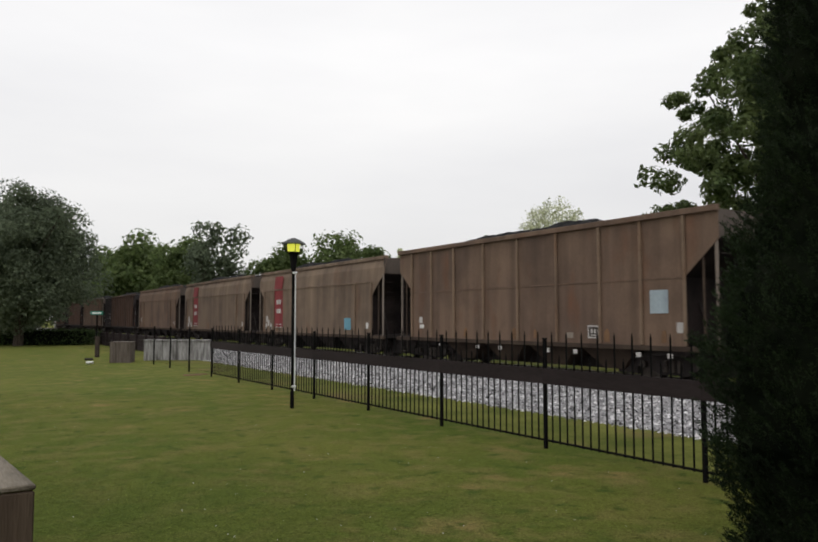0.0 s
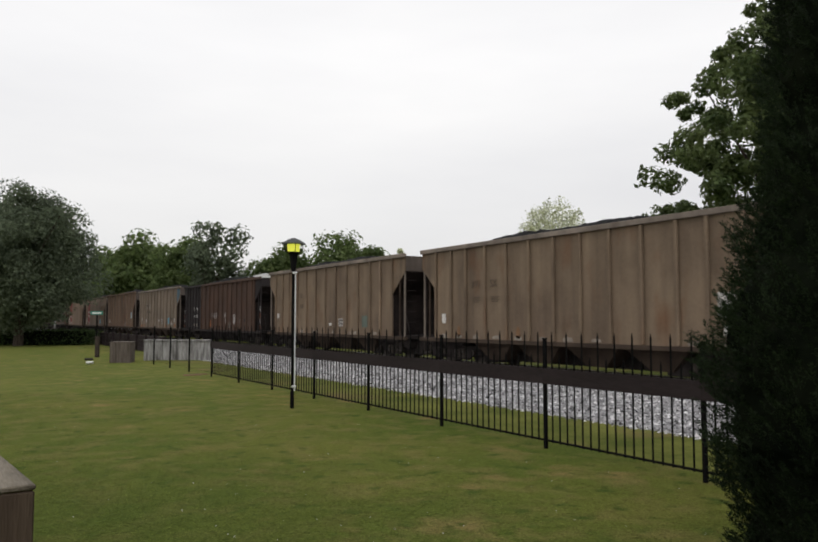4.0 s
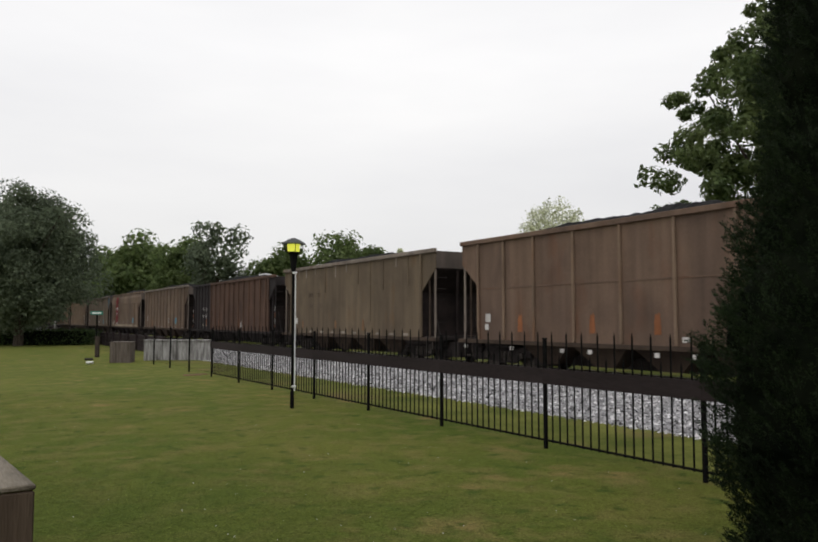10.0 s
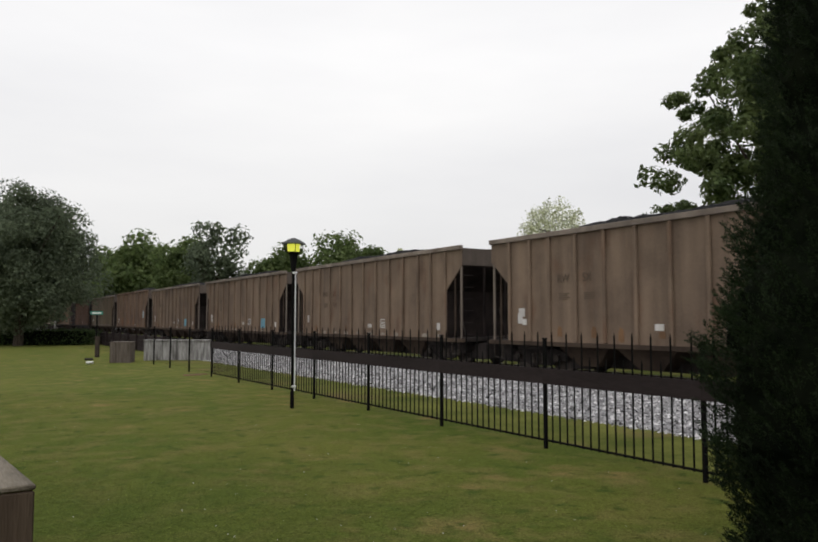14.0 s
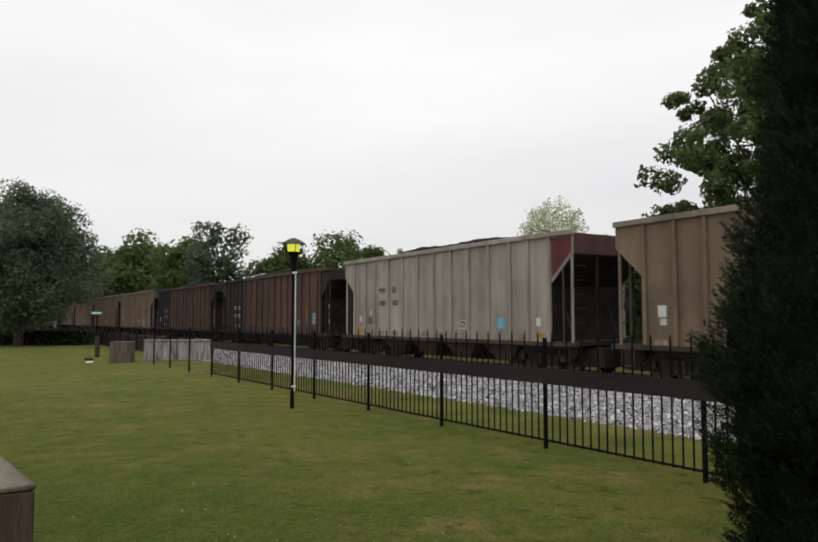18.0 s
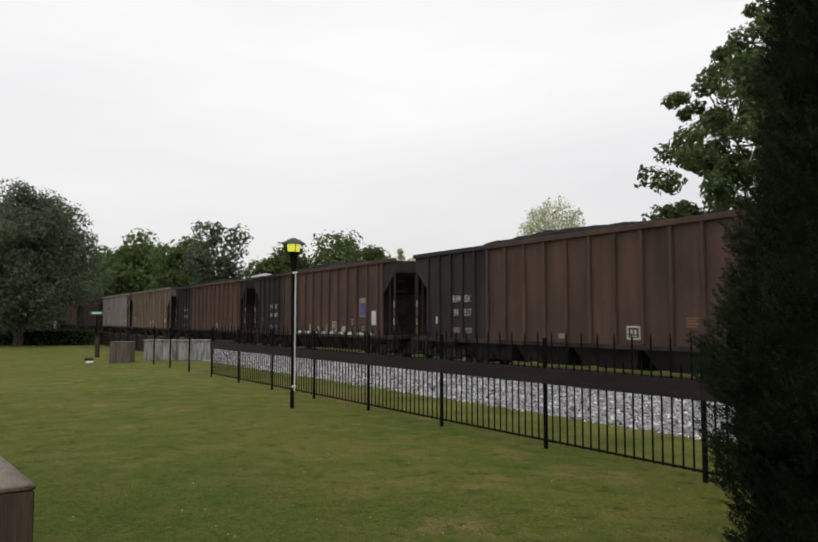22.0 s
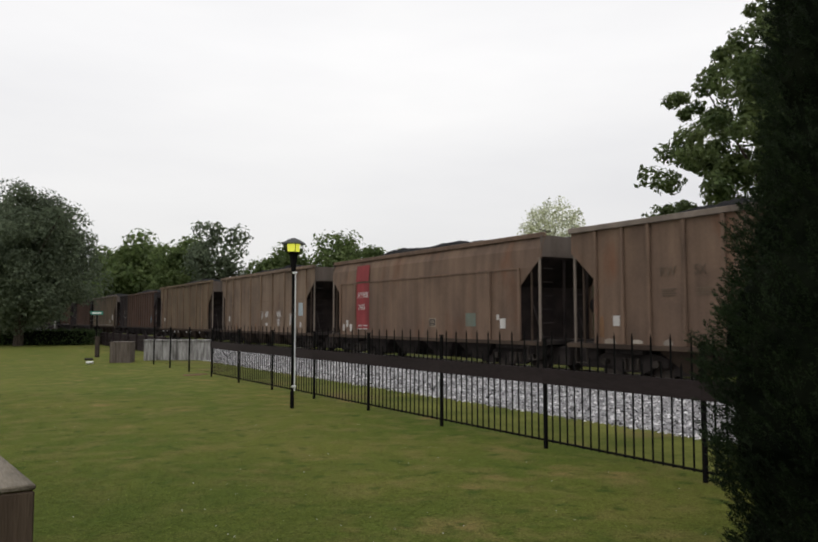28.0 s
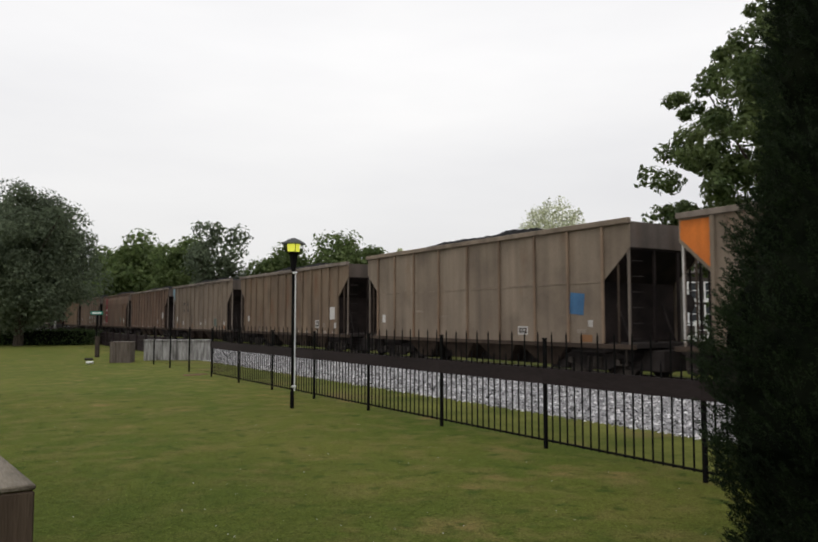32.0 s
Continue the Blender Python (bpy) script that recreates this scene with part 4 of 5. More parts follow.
def hopper(code, L, zt, z0=0.97):
    """A loaded open hopper car: origin on the rail top, leading end at +y."""
    o = thing("hopper_car")
    kind = {"d": "dark", "s": "smooth", "f": "flush"}.get(code, "plain")
    out = side_outline(L, z0, zt)
    lean, dark_ribs = kind == "smooth", kind == "dark"
    rib_at = [L / 2 - d for d in rib_places(code, L)]
    # inner end posts: dark colour holds the recess shade as well as soot
    soot_shade = BLUE_BLACK if kind == "dark" else SLOPE
    for s in (-1, 1):
        x = s * HALF
        if dark_ribs:
            cut_y = rib_at[5] + 0.06
            lead = [(cut_y, z0)] + out[1:5] + [(cut_y, zt)]
            tail = -L / 2 + 0.95
            rest = [out[0], (cut_y - 0.006, z0), (cut_y - 0.006, zt), (tail, zt)]
            back = [(tail - 0.006, zt)] + out[5:7] + [(tail - 0.006, out[7][1])]
            part("end_panel", plate(back, "x", x - s * 0.02, 0.03), BLUE_BLACK, o, "sooty black corner panel")
            part("end_panel", plate(lead, "x", x - s * 0.02, 0.03), BLUE_BLACK, o, "faded black side panel")
            part("side_sheet", plate(rest, "x", x - s * 0.02, 0.03), TAN, o)
        else:
            bm = plate(out, "x", x - s * 0.02, 0.03)
            if lean:
                for z in (z0 + 2.3, zt - 0.4):
                    bmesh.ops.bisect_plane(bm, geom=bm.verts[:] + bm.edges[:] + bm.faces[:], plane_co=(0, 0, z), plane_no=(0, 0, 1))
                for v in bm.verts:
                    v.co.x -= s * (0.10 * max(0, v.co.z - z0 - 2.3) + 0.25 * max(0, v.co.z - zt + 0.4))
            part("side_sheet", bm, TAN, o)
        xt = x - s * (0.20 if lean else 0.0)
        if dark_ribs:
            part("top_chord", boxes(((xt + s * 0.02, (cut_y - L / 2 - 0.02) / 2, zt + 0.02), (0.15, cut_y + L / 2 + 0.02, 0.15)), bevel=0.012), TAN, o)
            part("top_chord", boxes(((xt + s * 0.02, (cut_y + L / 2 + 0.02) / 2, zt + 0.02), (0.15, L / 2 + 0.02 - cut_y, 0.15)), bevel=0.012), BLUE_BLACK, o)
        else:
            part("top_chord", boxes(((xt + s * 0.02, 0, zt + 0.02), (0.15, L + 0.04, 0.15)), bevel=0.012), CHORD if code in "hf" else TAN, o)
        part("side_sill", boxes(((x + s * 0.02, 0, z0 - 0.06), (0.12, L + 0.3, 0.13)), bevel=0.01), UNDER if kind == "dark" else BAY, o)
        if lean:
            part("seam", boxes(((x + s * 0.004, 0, z0 + 2.3), (0.03, L - 1.9, 0.05))), TAN, o)
        if kind == "flush":
            # the ribs stand inside; only their heads and a few worn lengths show
            for k, y in enumerate(rib_at[1:-1]):
                hgt = (0.34, 0.42, 0.30, 1.25, 0.55, 0.36, 0.95, 2.6, 1.30, 0.40, 1.15)[k]
                part("rib_head", boxes(((x + s * 0.012, y, zt - 0.05 - hgt / 2), (0.03, 0.10, hgt)), bevel=0.010), CHORD if hgt < 0.6 else TAN, o)
            rib_shown = (rib_at[0], rib_at[-1])
        else:
            rib_shown = rib_at
        bm = bmesh.new()
        hgt = (2.28 if lean else zt - z0 - 0.06)
        box(bm, (s * 0.036, 0, hgt / 2), (0.080, 0.085 if code == "w" else 0.110, hgt), 0.018)
        rm = bpy.data.meshes.new("rib")
        bm.to_mesh(rm)
        bm.free()
        rd = rm.copy() if dark_ribs else None
        for y in rib_shown:
            dark = dark_ribs and y > cut_y
            p = hang("rib", rd if dark else rm, BLUE_BLACK if dark else PALE_RIB if code == "w" else TAN, o)
            p.location = (x, y, z0 + 0.01)
        if code == "w":
            part("seam", boxes(((x + s * 0.002, 0, z0 + 1.72), (0.012, L - 1.92, 0.035))), TAN, o, "welded sheet seam")
    # ends: upper sheet, sloped floor sheet, posts, platform
    for e in (-1, 1):
        y = e * L / 2
        part("end_sheet", boxes(((0, y - e * 0.03, (zt + z0 + 2.62) / 2), (2 * HALF - 0.12, 0.04, zt - z0 - 2.62))), BLUE_BLACK if kind == "dark" else END_DARK, o)
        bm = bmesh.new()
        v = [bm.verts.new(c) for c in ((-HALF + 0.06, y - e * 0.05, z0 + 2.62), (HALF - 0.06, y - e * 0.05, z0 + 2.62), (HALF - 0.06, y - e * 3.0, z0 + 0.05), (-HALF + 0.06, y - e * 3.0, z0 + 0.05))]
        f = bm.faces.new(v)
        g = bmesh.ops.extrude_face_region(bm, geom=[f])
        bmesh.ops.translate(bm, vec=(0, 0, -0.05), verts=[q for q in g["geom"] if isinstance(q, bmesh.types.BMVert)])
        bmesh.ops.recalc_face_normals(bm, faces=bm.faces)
        # sheet and bulkhead below are coloured dark for the shade under the slope
        part("slope_sheet", bm, SLOPE, o, "sloping floor sheet, grime and recess shade in its dark colour")
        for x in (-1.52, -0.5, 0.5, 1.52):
            part("end_post", boxes(((x, y - e * 0.09, z0 + 1.29), (0.06 if abs(x) > 1 else 0.08, 0.07, 2.62)), bevel=0.008), CHORD if x < -1 and kind != "dark" else soot_shade, o)
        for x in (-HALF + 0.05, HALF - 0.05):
            part("side_post", boxes(((x, y - e * 0.45, z0 + 1.09), (0.05, 0.05, 2.18)), bevel=0.006), BAY if x < 0 and kind != "dark" else soot_shade, o)
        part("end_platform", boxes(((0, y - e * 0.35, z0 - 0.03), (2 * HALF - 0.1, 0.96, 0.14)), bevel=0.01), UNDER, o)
        part("bolster_web", boxes(((0, y - e * 1.04, z0 + 0.94), (2 * HALF - 0.16, 0.03, 1.78))), SLOPE, o, "cross bulkhead under the slope, grime and shade in its dark colour")
        part("draft_gear", boxes(((0, y - e * 0.22, 0.53), (1.7, 1.3, 0.58)), bevel=0.03), UNDER, o)
        part("brake_hose", tubes(((-0.4, y + e * 0.1, 0.72), (-0.35, y + e * 0.42, 0.35), 0.03), seg=6), UNDER, o)
        part("shear_plate", boxes(((0, y - e * 1.9, z0 + 0.02), (0.9, 2.2, 0.10))), UNDER, o)
        for x in (-0.95, 0.95):
            bm = tubes(((x, y - e * 0.55, z0), (x, y - e * 1.25, z0 + 1.62), 0.03), seg=6)
            part("brace", bm, UNDER, o)
        part("coupler", boxes(((0, y + e * 0.42, 0.80), (0.24, 0.72, 0.24)), ((0.05 * e, y + e * 0.72, 0.80), (0.30, 0.22, 0.30)), bevel=0.02), UNDER, o)
        for i in range(6):
            r = hang("ladder_rung", rung_me, UNDER, o)
            r.location = (-1.50, y + e * 0.005, z0 + 0.15 + i * 0.42)
        for x in (-HALF, HALF):
            y1, y2 = y - e * 0.15, y - e * 0.60
            out = [(y1, z0), (y1, 0.40), (y2, 0.40), (y2, z0), (y2 + e * 0.035, z0), (y2 + e * 0.035, 0.435), (y1 - e * 0.035, 0.435), (y1 - e * 0.035, z0)]
            part("stirrup_step", plate(out, "x", x, 0.05), STEEL, o)
    bm = bmesh.new()
    tube(bm, (0.72, -L / 2 - 0.10, 2.1), (0.72, -L / 2 - 0.06, 2.1), 0.26, seg=16)
    part("brake_wheel", bm, UNDER, o)
    part("center_sill", boxes(((0, 0, 0.80), (0.40, L + 0.1, 0.40))), UNDER, o)
    for e in (-1, 1):
        part("brake_rigging", boxes(((0, e * (L / 2 - 3.35), 0.48), (1.9, 0.7, 0.62)), bevel=0.02), UNDER, o)
        part("air_reservoir", tubes(((-1.2, e * (L / 2 - 0.42), 0.70), (0.0, e * (L / 2 - 0.42), 0.70), 0.20), seg=12), UNDER, o)
        part("bolster", boxes(((0, e * (L / 2 - 1.75), 0.84), (2 * HALF - 0.3, 1.3, 0.26)), bevel=0.02), UNDER, o)
    # discharge bays
    n, pit = (4, 2.28) if L < 15.5 else (5, 2.15)
    if kind == "dark":
        n, pit = 4, 2.6
    for i in range(n):
        yc = (i - (n - 1) / 2) * pit
        w = pit * 0.5
        part("outlet_gate", boxes(((0, yc, 0.39), (0.9, pit * (0.96 if kind != "dark" else 0.8), 0.34)), bevel=0.02), UNDER, o)
        for s in (-1, 1):
            if kind == "dark":
                o1 = [(yc - w * 0.98, 0.95), (yc + w * 0.98, 0.95), (yc + w * 0.72, 0.30), (yc - w * 0.72, 0.30)]
            else:
                o1 = [(yc - w, 0.95), (yc + w, 0.95), (yc + w * 0.30, 0.27), (yc - w * 0.30, 0.27)]
            bm = plate(o1, "x", s * 0.80, 1.0)
            for v in bm.verts:
                if abs(v.co.x) > 1.0 and v.co.z < 0.5:
                    v.co.x = s * 1.02
            part("discharge_bay", bm, UNDER if kind in ("dark", "smooth") else BAY, o)
    # load
    bm = bmesh.new()
    nx, ny = 12, 110
    rng = random.Random(int(L * 10) + ord(code))
    ph = [rng.random() * 6.28 for _ in range(3)]
    grid = []
    for j in range(ny + 1):
        fy = j / ny
        y = (fy - 0.5) * (L - 0.3)
        ramp = max(0.0, min(1.0, (0.96 - fy) / 0.19))
        tail = max(0.0, min(1.0, (fy - 0.04) / 0.40)) ** 0.8
        crest = 0.47 * ramp * ramp * (3 - 2 * ramp) * tail * (1 + 0.08 * math.sin(9 * fy + ph[0]) + 0.06 * math.sin(23 * fy + ph[1]))
        row = []
        for i in range(nx + 1):
            fx = 2 * i / nx - 1
            z = zt - 0.28 + (0.28 + crest) * (1 - abs(fx) ** 1.8) + 0.05 * (rng.random() - 0.5) + 0.07 * noise.noise(Vector((fx * 3.1, y * 1.9, ph[2])))
            row.append(bm.verts.new((fx * (HALF - (0.34 if lean else 0.10)), y, z)))
        grid.append(row)
    for j in range(ny):
        for i in range(nx):
            bm.faces.new((grid[j][i], grid[j][i + 1], grid[j + 1][i + 1], grid[j + 1][i]))
    part("coal_load", bm, COAL, o, "heaped black coal")
    for e in (-1, 1):
        truck(o, e * (L / 2 - 1.75))
    return o


LH, LD = 14.42, 16.10
ZH, ZD = 4.20, 4.07
PROTO = {
    "h": hopper("h", LH, ZH),
    "w": hopper("w", LH, ZH + 0.09),
    "s": hopper("s", LH, ZH + 0.06),
    "f": hopper("f", LH, ZH + 0.03),
    "d": hopper("d", LD, ZD),
}
LEN = {"h": LH, "w": LH, "s": LH, "f": LH, "d": LD}
used = set()

# leading-end places along the train, kind, paint, and what is painted on it
CARS = [
    (4.947, "h", BROWN, ""), (4.421, "d", RUST, "n"), (3.839, "h", BROWN, "p"), (3.313, "d", RUST, "n"),
    (2.731, "s", BROWN, "p"), (2.203, "s", DULL_BROWN, "r p"), (1.677, "s", DULL_BROWN, "r b p"),
    (1.154, "w", BROWN, ""), (0.622, "h", TAN_GREY, "k e"), (0.100, "d", RUST, "n g"),
    (-0.482, "h", TAN, "k"), (-1.002, "h", TAN, "k W p m"), (-1.531, "h", TAN_GREY, "k b x p e o"), (-2.048, "s", DULL_BROWN, "R l"),
    (-2.580, "h", DULL_BROWN, "m"), (-3.103, "d", RUST_BROWN, "n"), (-3.682, "f", OLIVE_TAN, "k"), (-4.216, "w", BROWN, ""),
    (-4.743, "h", DULL_BROWN, "k b p"), (-5.279, "h", DULL_BROWN, "k b p"), (-5.806, "h", DULL_BROWN, "k x p m"), (-6.340, "h", DULL_BROWN, "k b p"),
    (-6.869, "d", RUST, "n p"), (-7.456, "d", RUST, "n"), (-8.044, "h", LIGHT_GREY, "k q f"), (-8.576, "h", TAN, "k x t m"),
    (-9.114, "d", RUST_BROWN, "n"), (-9.699, "d", RUST, "n"), (-10.284, "d", RUST, "n b"), (-10.869, "f", OLIVE_TAN, "q"),
    (-11.410, "d", RUST, "n"), (-11.993, "w", OCHRE_TAN, ""), (-12.540, "w", DULL_BROWN, "B x p g"), (-13.084, "s", BROWN, "r"),
    (-13.606, "h", BROWN, "k m"), (-14.140, "h", TAN_GREY, "k t x p c q"), (-14.672, "h", TAN, "m"),
    (-15.212, "w", TAN_GREY, "o"), (-15.742, "h", TAN_GREY, "a x p q"), (-16.262, "h", TAN, "x p"), (-16.792, "h", TAN, "x p"),
]
NUMBERS = {9: "94 690", 15: "94 815", 22: "94 831", 23: "94 836", 26: "94 759", 27: "94 843", 28: "94 837", 30: "93 349", 3: "94 702", 1: "94 655"}
COLOUR_WORDS = {TAN.name: "dusty tan", TAN_GREY.name: "dusty grey-tan", OLIVE_TAN.name: "dusty olive-tan", OCHRE_TAN.name: "ochre-tan", BROWN.name: "dark brown", DULL_BROWN.name: "dull brown", LIGHT_GREY.name: "light grey", RUST.name: "dark rust-brown", RUST_BROWN.name: "rust-brown"}
KIND_WORDS = {"h": "ribbed open hopper car heaped with coal", "w": "wide-ribbed open hopper car heaped with coal", "s": "smooth-sided open hopper car heaped with coal", "f": "flush-sided open hopper car heaped with coal", "d": "ribbed open hopper car with a black end panel"}

# sheets and stencils, shared by all cars; they lie just proud of the near side
PANEL = {}


def panel_mesh(w, h, shape="sheet"):
    key = (w, h, shape)
    if key in PANEL:
        return PANEL[key]
    if shape == "frame":
        t = min(0.04, w * 0.10)
        bm = boxes(((0, 0, h / 2 - t / 2), (0.006, w, t)), ((0, 0, -h / 2 + t / 2), (0.006, w, t)), ((0, w / 2 - t / 2, 0), (0.006, t, h - 2 * t)), ((0, -w / 2 + t / 2, 0), (0.006, t, h - 2 * t)), ((0, -w * 0.14, h * 0.06), (0.006, w * 0.15, h * 0.34)), ((0, w * 0.14, h * 0.06), (0.006, w * 0.15, h * 0.34)), ((0, 0, -h * 0.26), (0.006, w * 0.5, h * 0.08)))
    elif shape == "rows":
        bm = boxes(*(((0, w * 0.06 * (k % 2), h * (0.5 - (k + 0.5) / 4)), (0.006, w * (0.98 - 0.2 * (k % 2)), h * 0.13)) for k in range(4)))
    elif shape == "ring":
        bm = boxes(*(((0, 0.42 * w * math.cos(k * math.pi / 5), 0.42 * h * math.sin(k * math.pi / 5)), (0.006, w * 0.19, h * 0.19)) for k in range(10)), ((0, 0, 0), (0.006, w * 0.3, h * 0.22)))
    elif shape == "ragged":
        # a worn patch or drip: wide and uneven at the foot, frayed at the head
        rng = random.Random(int(w * 1000) * 7 + int(h * 1000))
        k = 9
        foot = [(w * (i / k - 0.5), -h / 2 + h * 0.10 * rng.random()) for i in range(k + 1)]
        head = [(w * (0.5 - i / k) * (0.80 + 0.2 * rng.random()), h * (0.5 - 0.30 * abs(1 - 2 * i / k) ** 4 - 0.16 * rng.random())) for i in range(k + 1)]
        bm = plate(foot + head, "x", 0, 0.005)
    else:
        bm = boxes(((0, 0, 0), (0.006, w, h)))
    PANEL[key] = shared("panel", bm)
    return PANEL[key]


def stick(car, name, w, h, y, z, material, label="", shape="sheet", proud=0.0):
    me = panel_mesh(w, h, shape)
    ob = new(name, me)
    if not me.materials:
        me.materials.append(material)
    ob.parent = car
    ob.location = (-HALF - 0.004 - proud, y, z)
    ob.material_slots[0].link = "OBJECT"
    ob.material_slots[0].material = material
    if label:
        ob["label"] = label
    return ob


def bay(kind, L, y):
    """The middle of the bay between two ribs that lies nearest to y."""
    if kind == "s":
        return y
    at = [L / 2 - d for d in rib_places(kind, L)]
    return min(((p + q) / 2 for p, q in zip(at, at[1:])), key=lambda m: abs(m - y))


TEXT_POSE = Matrix(((0, 0, -1, 0), (-1, 0, 0, 0), (0, 1, 0, 0), (0, 0, 0, 1)))


def letters(car, body, size, y, z, material, proud=0.004, label="stencilled lettering", squeeze=1.0):
    return lettering(body, size, material, car, Matrix.Translation((-HALF - proud, y, z)) @ TEXT_POSE @ Matrix.Diagonal((squeeze, 1, 1, 1)), label=label)


CORNERS = {"f": (-1, DULL_RED, "dull red painted corner"), "e": (-1, GRIMY_BLUE, "grimy blue painted corner triangle"), "c": (1, PALE_BLUE, "light blue painted corner triangle"), "a": (1, ORANGE, "bright orange painted corner triangle")}
CAR_OBJECTS = []
for idx, (lead, kind, paint, marks) in enumerate(CARS):
    L = LEN[kind]
    if kind in used:
        car = copy_thing(PROTO[kind], pose(TRACK_X, -200, RAIL_TOP))
    else:
        car = PROTO[kind]
        used.add(kind)
    tagged(car, COLOUR_WORDS[paint.name] + " " + KIND_WORDS[kind], "rail car", "cars of the coal train")
    for p in car.children:
        if p.name.split(".")[0] == "lettering" or not p.data or not p.data.materials:
            continue
        if p.data.materials[0].name == "tan_paint" or (paint is LIGHT_GREY and p.data.materials[0].name == "dusty_chord_paint"):
            p.material_slots[0].link = "OBJECT"
            p.material_slots[0].material = paint
    CAR_OBJECTS.append((car, lead, L))

for idx, (car, lead, L) in enumerate(CAR_OBJECTS):
    kind, paint, marks = CARS[idx][1], CARS[idx][2], CARS[idx][3].split()
    z0 = 0.97
    a = L / 2
    zt = ZD if kind == "d" else ZH
    rng = random.Random(100 + idx)
    for k in marks:
        if k == "n":
            num = NUMBERS.get(idx, "94 800").split()
            for j, word in enumerate(("RW", "SX")):
                y1 = a - (2.50, 3.22)[j]
                letters(car, word, 0.36, y1, z0 + 1.22, LETTER_WHITE, label="white stencilled lettering", squeeze=0.85)
                letters(car, num[j], 0.36, y1 - (0.06 if len(num[j]) < 3 else -0.03), z0 + 0.73, LETTER_WHITE, label="white stencilled number", squeeze=0.80)
                stick(car, "stencil_rows", 0.40, 0.20, y1 - 0.24, z0 + 0.30, WORN_WHITE, "small faded stencil lines", "rows")
            stick(car, "placard", 0.20, 0.26, a - 1.55, z0 + 0.66, STENCIL_WHITE, "small white placard")
            for e in (1, -1):
                for z, m2 in ((0.25, ORANGE_RUST), (0.60, STENCIL_WHITE), (0.95, ORANGE_RUST), (1.30, STENCIL_WHITE)):
                    ob = stick(car, "reflective_strip", 0.045, 0.26, e * (a - 0.09), z0 + z, m2)
                    ob.location.x = -1.556
        elif k == "k":
            ink = STENCIL_BLACK if paint in (LIGHT_GREY, TAN_GREY) and idx != 12 else FADED_INK
            for word, d in (("RW", 3.14), ("SX", 4.16)):
                letters(car, word, 0.36, a - d, z0 + 1.70, ink, 0.012, label="faded black stencilled lettering", squeeze=0.85)
                stick(car, "stencil_line", 0.46, 0.22, a - d - 0.27, z0 + 1.36, ink, "unreadable faded number", "rows")
        elif k in ("r", "R"):
            ry = a - (3.33 if k == "R" else 3.05)
            stick(car, "red_panel", 1.14, 1.92 if k == "R" else 2.0, ry, z0 + (1.33 if k == "R" else 1.29), RED, "faded red lettering panel")
            stick(car, "red_panel", 1.14, 0.70, ry, z0 + 2.70, RED, "faded red panel above the seam").rotation_euler = (0, 0.10, 0)
            if k == "R":
                letters(car, "HYWX", 0.42, a - 2.90, z0 + 1.62, STENCIL_WHITE, 0.012, squeeze=0.74)
                letters(car, "2678", 0.38, a - 2.93, z0 + 1.08, STENCIL_WHITE, 0.012, squeeze=0.85)
            elif idx == 33:
                letters(car, "HYWX", 0.38, ry + 0.43, z0 + 1.55, STENCIL_WHITE, 0.012, squeeze=0.8)
                letters(car, "2465", 0.34, ry + 0.40, z0 + 1.05, STENCIL_WHITE, 0.012, squeeze=0.9)
            else:
                for z in (1.65, 1.15):
                    stick(car, "stencil_line", 0.62, 0.24, ry, z0 + z, STENCIL_WHITE, "unreadable white lettering", proud=0.006)
            for i in range(2):
                for z in (0.42, 0.28):
                    stick(car, "stencil_line", 0.34, 0.05, ry + 0.23 - 0.48 * i, z0 + z, STENCIL_WHITE, proud=0.006)
            for y_, z_ in ((1.25, 0.42), (1.6, 0.60), (1.95, 0.42)):
                stick(car, "placard", 0.20, 0.30, a - y_, z0 + z_ - 0.1, STENCIL_WHITE, "small white placard")
        elif k in ("b", "B", "t", "v", "W", "V"):
            material, w, h, z, y = {"b": (SKY_BLUE, 0.62, 0.54, 0.48, -a + 3.2) if kind != "d" else (PALE_BLUE, 0.48, 0.56, 0.62, -a + 1.5), "B": (PALE_GREY_BLUE, 0.52, 0.66, 1.22, -a + 1.6), "t": (TEAL, 0.58, 0.52, 0.50, -a + 3.4),
                                    "v": (DEEP_BLUE, 0.58, 0.62, 1.14, -a + 2.0), "W": (STENCIL_WHITE, 0.50, 0.60, 1.02 if kind != "d" else 0.85, -a + (1.62 if kind != "d" else 1.85)), "V": (PURPLE_BLUE, 0.34, 0.50, 1.30, -a + 3.0)}[k]
            y = bay(kind, L, y)
            stick(car, "colour_panel", w, h, y - (0.06 if k == "V" else 0.0), z0 + z, material, {"b": "faded sky-blue square", "B": "pale blue panel", "t": "faded teal square", "v": "sky-blue panel", "W": "white panel", "V": "purple-blue inset of a panel"}[k])
            if k == "V":
                stick(car, "panel_border", 0.60, 0.80, y, z0 + z - 0.04, PANEL_GREY, "grey-tan panel border", proud=-0.003)
        elif k == "x":
            stick(car, "stencil_box", 0.36, 0.36, bay(kind, L, -a + {"d": 5.65, "w": 4.2}.get(kind, 3.3 if "W" in marks else 5.6)), z0 + 0.52, STENCIL_WHITE, "white boxed consolidated stencil", "frame")
